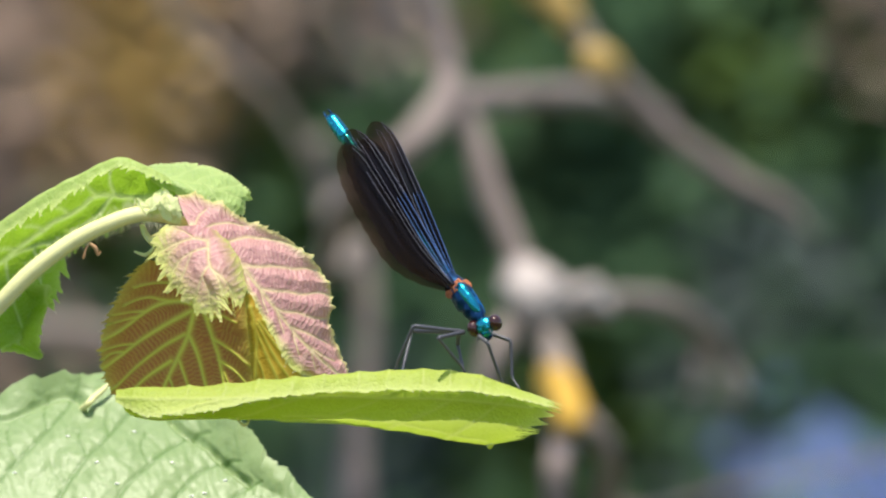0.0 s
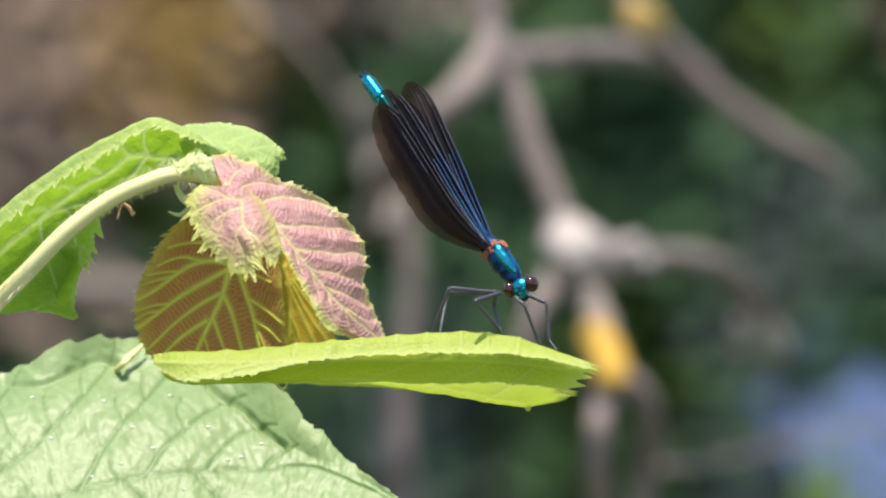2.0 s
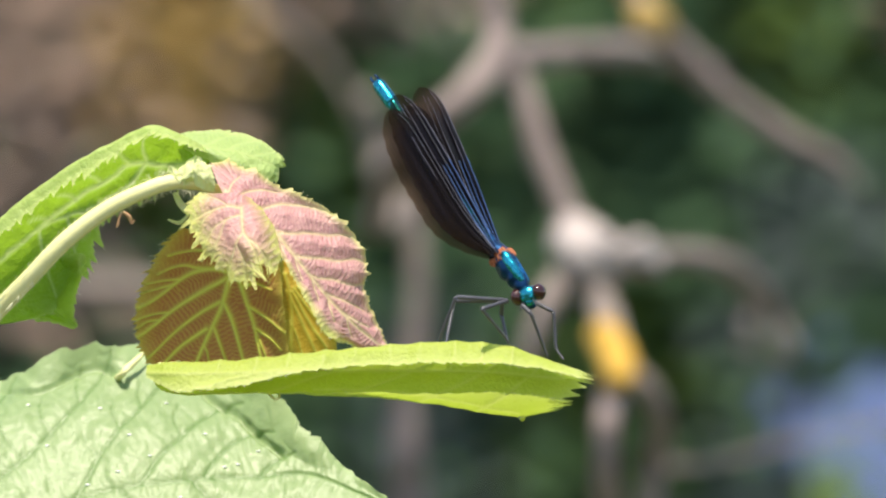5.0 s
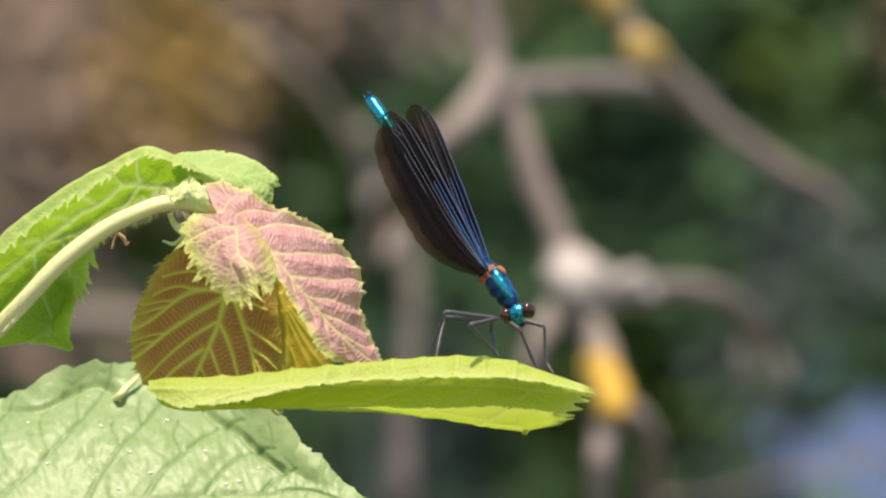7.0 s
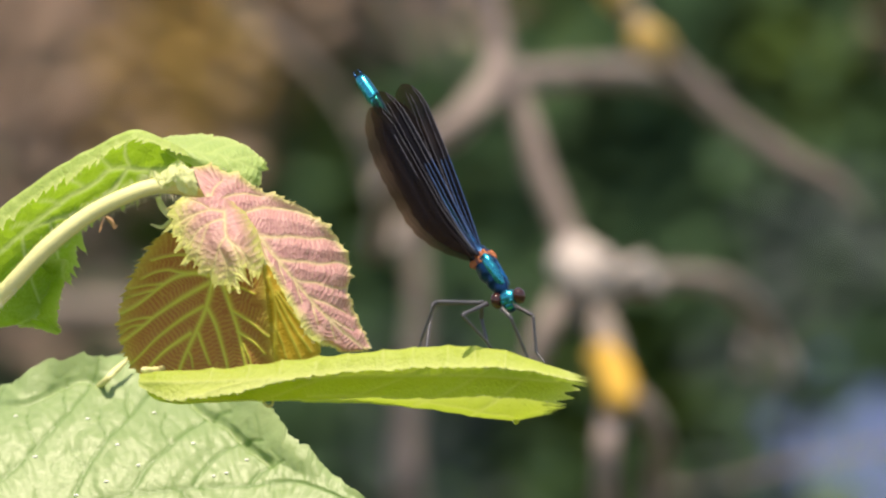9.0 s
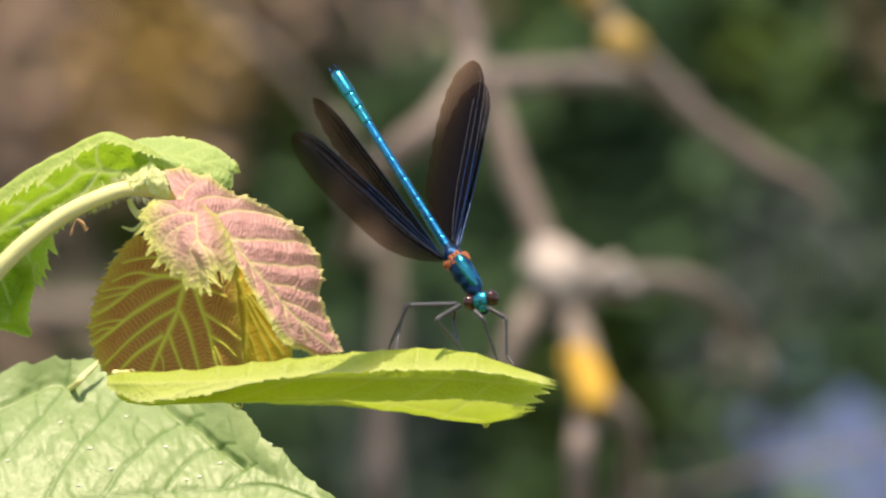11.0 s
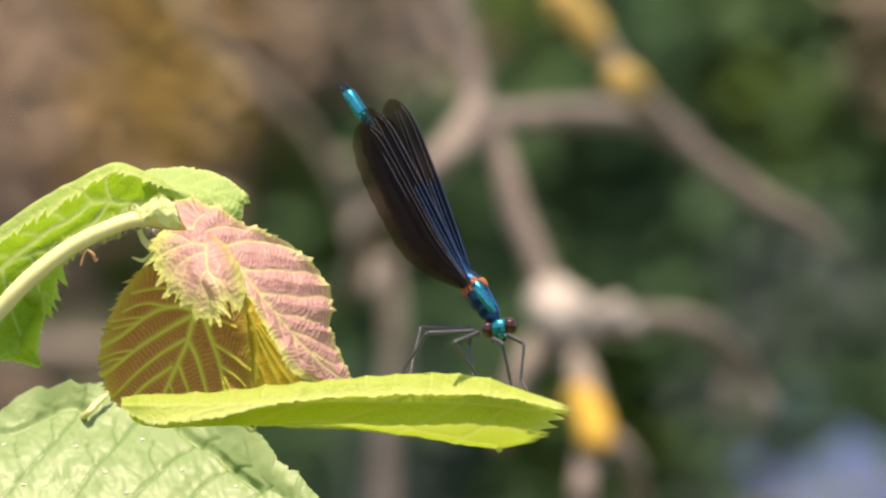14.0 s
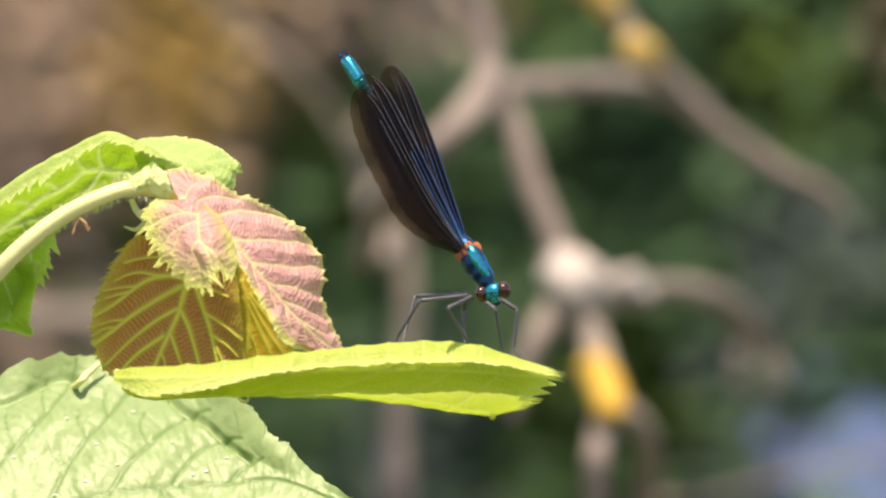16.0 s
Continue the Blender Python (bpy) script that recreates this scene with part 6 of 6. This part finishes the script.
    walk(legs[4][0], [
        (0, pose(-0.004211, 0.004000, -0.001226, -0.000, 0.000, -0.000)),
        (0.5, pose(-0.004211, 0.004000, -0.001226, -1.291, 0.419, -0.466)),
        (1, pose(-0.004211, 0.004000, -0.001226, -6.909, -1.703, -0.058)),
        (1.5, pose(-0.004211, 0.004000, -0.001226, -1.096, -0.991, 0.429)),
        (2, pose(-0.004211, 0.004000, -0.001226, -3.172, -1.666, 0.508)),
        (2.5, pose(-0.004211, 0.004000, -0.001226, -5.501, -2.279, 0.514)),
        (3, pose(-0.004211, 0.004000, -0.001226, -0.442, -0.831, 0.438)),
        (3.5, pose(-0.004211, 0.004000, -0.001226, -5.138, -2.574, 0.752)),
        (3.7, pose(-0.004211, 0.004000, -0.001226, -4.628, -2.549, 0.817)),
        (5.8, pose(-0.004211, 0.004000, -0.001226, -5.926, -1.151, -0.242)),
        (6, pose(-0.004211, 0.004000, -0.001226, -6.333, -2.229, 0.353)),
        (6.5, pose(-0.004211, 0.004000, -0.001226, -4.629, -1.469, 0.156)),
        (7, pose(-0.004211, 0.004000, -0.001226, -0.723, -2.929, 1.680)),
        (7.5, pose(-0.004211, 0.004000, -0.001226, -5.312, -4.646, 1.997)),
        (8, pose(-0.004211, 0.004000, -0.001226, -11.129, -3.476, 0.385)),
        (8.5, pose(-0.004211, 0.004000, -0.001226, -7.879, -3.244, 0.735)),
        (8.7, pose(-0.004211, 0.004000, -0.001226, -12.064, -4.105, 0.631)),
        (10.8, pose(-0.004211, 0.004000, -0.001226, -6.444, -3.074, 0.854)),
        (11, pose(-0.004211, 0.004000, -0.001226, -15.254, -1.769, -1.255)),
        (11.5, pose(-0.004211, 0.004000, -0.001226, -32.828, -2.956, -2.701)),
        (12, pose(-0.004211, 0.004000, -0.001226, -31.203, 0.488, -4.632)),
        (12.5, pose(-0.004211, 0.004000, -0.001226, -25.040, 1.914, -4.797)),
        (13, pose(-0.004211, 0.004000, -0.001226, -18.621, 0.900, -3.349)),
        (13.5, pose(-0.004211, 0.004000, -0.001226, -20.899, 2.641, -4.720)),
        (14, pose(-0.004211, 0.004000, -0.001226, -16.549, 2.126, -3.816)),
        (14.5, pose(-0.004211, 0.004000, -0.001226, -12.698, 3.044, -3.831)),
        (15, pose(-0.004211, 0.004000, -0.001226, -22.183, 0.811, -3.763)),
        (15.5, pose(-0.004211, 0.004000, -0.001226, -13.689, 2.664, -3.741)),
        (16, pose(-0.004211, 0.004000, -0.001226, -20.333, 2.902, -4.806)),
    ])
    walk(legs[4][1], [
        (0, pose(-0.000179, 0.003000, -0.001868, 0.000, -0.000, 0.000)),
        (0.5, pose(-0.000179, 0.003000, -0.001868, 2.342, 0.269, 0.220)),
        (1, pose(-0.000179, 0.003000, -0.001868, 7.953, 0.875, 0.790)),
        (1.5, pose(-0.000179, 0.003000, -0.001868, 1.697, 0.196, 0.158)),
        (2, pose(-0.000179, 0.003000, -0.001868, 3.924, 0.445, 0.375)),
        (2.5, pose(-0.000179, 0.003000, -0.001868, 6.975, 0.773, 0.686)),
        (3, pose(-0.000179, 0.003000, -0.001868, 1.390, 0.161, 0.129)),
        (3.5, pose(-0.000179, 0.003000, -0.001868, 6.036, 0.674, 0.588)),
        (3.7, pose(-0.000179, 0.003000, -0.001868, 5.895, 0.659, 0.574)),
        (5.8, pose(-0.000179, 0.003000, -0.001868, 7.567, 0.835, 0.749)),
        (6, pose(-0.000179, 0.003000, -0.001868, 8.507, 0.931, 0.849)),
        (6.5, pose(-0.000179, 0.003000, -0.001868, 6.045, 0.675, 0.589)),
        (7, pose(-0.000179, 0.003000, -0.001868, -0.195, -0.023, -0.018)),
        (7.5, pose(-0.000179, 0.003000, -0.001868, 3.594, 0.409, 0.342)),
        (8, pose(-0.000179, 0.003000, -0.001868, 11.329, 1.211, 1.160)),
        (8.5, pose(-0.000179, 0.003000, -0.001868, 8.180, 0.898, 0.814)),
        (8.7, pose(-0.000179, 0.003000, -0.001868, 13.252, 1.392, 1.379)),
        (10.8, pose(-0.000179, 0.003000, -0.001868, 5.991, 0.669, 0.584)),
        (11, pose(-0.000179, 0.003000, -0.001868, 16.143, 1.651, 1.720)),
        (11.5, pose(-0.000179, 0.003000, -0.001868, 28.260, 2.536, 3.273)),
        (12, pose(-0.000179, 0.003000, -0.001868, 26.771, 2.445, 3.073)),
        (12.5, pose(-0.000179, 0.003000, -0.001868, 23.032, 2.195, 2.580)),
        (13, pose(-0.000179, 0.003000, -0.001868, 15.637, 1.607, 1.659)),
        (13.5, pose(-0.000179, 0.003000, -0.001868, 18.899, 1.881, 2.056)),
        (14, pose(-0.000179, 0.003000, -0.001868, 13.485, 1.414, 1.406)),
        (14.5, pose(-0.000179, 0.003000, -0.001868, 9.566, 1.038, 0.964)),
        (15, pose(-0.000179, 0.003000, -0.001868, 20.667, 2.020, 2.278)),
        (15.5, pose(-0.000179, 0.003000, -0.001868, 11.749, 1.251, 1.207)),
        (16, pose(-0.000179, 0.003000, -0.001868, 20.675, 2.021, 2.279)),
    ])
    walk(legs[5][0], [
        (0, pose(-0.004211, 0.004000, -0.001043, -0.000, -0.000, 0.000)),
        (0.5, pose(-0.004211, 0.004000, -0.001043, 0.335, -0.887, 0.634)),
        (1, pose(-0.004211, 0.004000, -0.001043, 1.460, -2.640, 1.556)),
        (1.5, pose(-0.004211, 0.004000, -0.001043, 0.792, -0.506, 0.063)),
        (2, pose(-0.004211, 0.004000, -0.001043, 1.190, -1.347, 0.601)),
        (2.5, pose(-0.004211, 0.004000, -0.001043, 1.934, -2.250, 0.986)),
        (3, pose(-0.004211, 0.004000, -0.001043, 0.833, -0.928, 0.417)),
        (3.5, pose(-0.004211, 0.004000, -0.001043, 1.686, -2.592, 1.398)),
        (3.7, pose(-0.004211, 0.004000, -0.001043, 1.745, -1.516, 0.467)),
        (5.8, pose(-0.004211, 0.004000, -0.001043, 0.911, -4.313, 3.229)),
        (6, pose(-0.004211, 0.004000, -0.001043, 1.520, -4.140, 2.745)),
        (6.5, pose(-0.004211, 0.004000, -0.001043, 1.117, -3.304, 2.291)),
        (7, pose(-0.004211, 0.004000, -0.001043, 0.395, -1.779, 1.390)),
        (7.5, pose(-0.004211, 0.004000, -0.001043, 1.758, -2.467, 1.257)),
        (8, pose(-0.004211, 0.004000, -0.001043, 2.016, -5.346, 3.406)),
        (8.5, pose(-0.004211, 0.004000, -0.001043, 1.851, -4.475, 2.825)),
        (8.7, pose(-0.004211, 0.004000, -0.001043, 1.960, -6.882, 4.589)),
        (10.8, pose(-0.004211, 0.004000, -0.001043, 1.408, -3.732, 2.479)),
        (11, pose(-0.004211, 0.004000, -0.001043, 0.888, -8.257, 6.260)),
        (11.5, pose(-0.004211, 0.004000, -0.001043, -1.141, -13.224, 11.100)),
        (12, pose(-0.004211, 0.004000, -0.001043, 0.204, -11.040, 8.671)),
        (12.5, pose(-0.004211, 0.004000, -0.001043, -0.844, -10.456, 9.011)),
        (13, pose(-0.004211, 0.004000, -0.001043, 0.456, -7.374, 5.887)),
        (13.5, pose(-0.004211, 0.004000, -0.001043, -0.796, -9.039, 7.959)),
        (14, pose(-0.004211, 0.004000, -0.001043, 0.155, -6.166, 5.154)),
        (14.5, pose(-0.004211, 0.004000, -0.001043, -0.586, -5.621, 5.190)),
        (15, pose(-0.004211, 0.004000, -0.001043, 0.559, -8.507, 6.655)),
        (15.5, pose(-0.004211, 0.004000, -0.001043, -0.326, -6.763, 5.926)),
        (16, pose(-0.004211, 0.004000, -0.001043, -0.418, -9.803, 8.247)),
    ])
    walk(legs[5][1], [
        (0, pose(-0.007642, 0.004000, 0.000150, 0.000, -0.000, -0.000)),
        (0.5, pose(-0.007642, 0.004000, 0.000150, 0.394, 0.803, -0.935)),
        (1, pose(-0.007642, 0.004000, 0.000150, 0.369, 0.752, -0.876)),
        (1.5, pose(-0.007642, 0.004000, 0.000150, -0.147, -0.292, 0.343)),
        (2, pose(-0.007642, 0.004000, 0.000150, -0.067, -0.134, 0.158)),
        (2.5, pose(-0.007642, 0.004000, 0.000150, 0.031, 0.062, -0.072)),
        (3, pose(-0.007642, 0.004000, 0.000150, 0.021, 0.042, -0.050)),
        (3.5, pose(-0.007642, 0.004000, 0.000150, 0.065, 0.131, -0.153)),
        (3.7, pose(-0.007642, 0.004000, 0.000150, -0.287, -0.565, 0.665)),
        (5.8, pose(-0.007642, 0.004000, 0.000150, 1.051, 2.223, -2.558)),
        (6, pose(-0.007642, 0.004000, 0.000150, 0.671, 1.390, -1.610)),
        (6.5, pose(-0.007642, 0.004000, 0.000150, 0.625, 1.291, -1.496)),
        (7, pose(-0.007642, 0.004000, 0.000150, -0.270, -0.532, 0.627)),
        (7.5, pose(-0.007642, 0.004000, 0.000150, -0.577, -1.121, 1.328)),
        (8, pose(-0.007642, 0.004000, 0.000150, 0.734, 1.524, -1.764)),
        (8.5, pose(-0.007642, 0.004000, 0.000150, 0.492, 1.009, -1.172)),
        (8.7, pose(-0.007642, 0.004000, 0.000150, 1.043, 2.205, -2.537)),
        (10.8, pose(-0.007642, 0.004000, 0.000150, 0.317, 0.643, -0.750)),
        (11, pose(-0.007642, 0.004000, 0.000150, 2.206, 5.008, -5.646)),
        (11.5, pose(-0.007642, 0.004000, 0.000150, 3.632, 9.190, -10.101)),
        (12, pose(-0.007642, 0.004000, 0.000150, 3.732, 9.526, -10.452)),
        (12.5, pose(-0.007642, 0.004000, 0.000150, 3.921, 10.183, -11.135)),
        (13, pose(-0.007642, 0.004000, 0.000150, 2.691, 6.320, -7.063)),
        (13.5, pose(-0.007642, 0.004000, 0.000150, 3.658, 9.276, -10.190)),
        (14, pose(-0.007642, 0.004000, 0.000150, 2.649, 6.202, -6.937)),
        (14.5, pose(-0.007642, 0.004000, 0.000150, 2.685, 6.302, -7.043)),
        (15, pose(-0.007642, 0.004000, 0.000150, 3.058, 7.379, -8.193)),
        (15.5, pose(-0.007642, 0.004000, 0.000150, 2.907, 6.937, -7.723)),
        (16, pose(-0.007642, 0.004000, 0.000150, 3.877, 10.028, -10.974)),
    ])
    walk(wings[0], [
        (0, pose(-0.004767, 0.001000, 0.006598, -70.301, -49.521, 133.644)),
        (10.5, pose(-0.004767, 0.001000, 0.006598, -70.301, -49.521, 133.644)),
        (10.8, pose(-0.004767, 0.001000, 0.006598, -89.173, -53.945, 164.055)),
        (10.95, pose(-0.006051, 0.001000, 0.006323, -70.066, -37.720, -151.232)),
        (11.1, pose(-0.006051, 0.001000, 0.006323, -70.066, -37.720, -151.232)),
        (11.22, pose(-0.004767, 0.001000, 0.006598, -70.301, -49.521, 133.644)),
        (16, pose(-0.004767, 0.001000, 0.006598, -70.301, -49.521, 133.644)),
    ])
    walk(wings[1], [
        (0, pose(-0.005592, 0.002000, 0.005952, -67.680, -48.687, 135.996)),
        (10.5, pose(-0.005592, 0.002000, 0.005952, -67.680, -48.687, 135.996)),
        (10.8, pose(-0.005592, 0.002000, 0.005952, -105.131, -52.536, 164.055)),
        (10.95, pose(-0.006234, 0.002000, 0.006135, -150.214, -50.348, -170.420)),
        (11.1, pose(-0.006234, 0.002000, 0.006135, -150.214, -50.348, -170.420)),
        (11.22, pose(-0.005592, 0.002000, 0.005952, -67.680, -48.687, 135.996)),
        (16, pose(-0.005592, 0.002000, 0.005952, -67.680, -48.687, 135.996)),
    ])
    walk(wings[2], [
        (0, pose(-0.004211, 0.004000, 0.006771, -54.437, -53.778, 126.183)),
        (10.5, pose(-0.004211, 0.004000, 0.006771, -54.437, -53.778, 126.183)),
        (10.8, pose(-0.004027, 0.004000, 0.007047, -36.215, -63.071, 107.354)),
        (10.95, pose(-0.004211, 0.004000, 0.007230, -6.742, -50.623, 77.093)),
        (11.1, pose(-0.004211, 0.004000, 0.007230, -6.742, -50.623, 77.093)),
        (11.22, pose(-0.004211, 0.004000, 0.006771, -54.437, -53.778, 126.183)),
        (16, pose(-0.004211, 0.004000, 0.006771, -54.437, -53.778, 126.183)),
    ])
    walk(wings[3], [
        (0, pose(-0.004762, 0.005000, 0.006307, -57.303, -50.575, 129.806)),
        (10.5, pose(-0.004762, 0.005000, 0.006307, -57.303, -50.575, 129.806)),
        (10.8, pose(-0.004578, 0.005000, 0.006767, -33.321, -63.445, 104.036)),
        (10.95, pose(-0.004854, 0.005000, 0.007043, 0.627, -67.626, 70.514)),
        (11.1, pose(-0.004854, 0.005000, 0.007043, 0.627, -67.626, 70.514)),
        (11.22, pose(-0.004762, 0.005000, 0.006307, -57.303, -50.575, 129.806)),
        (16, pose(-0.004762, 0.005000, 0.006307, -57.303, -50.575, 129.806)),
    ])
motions()
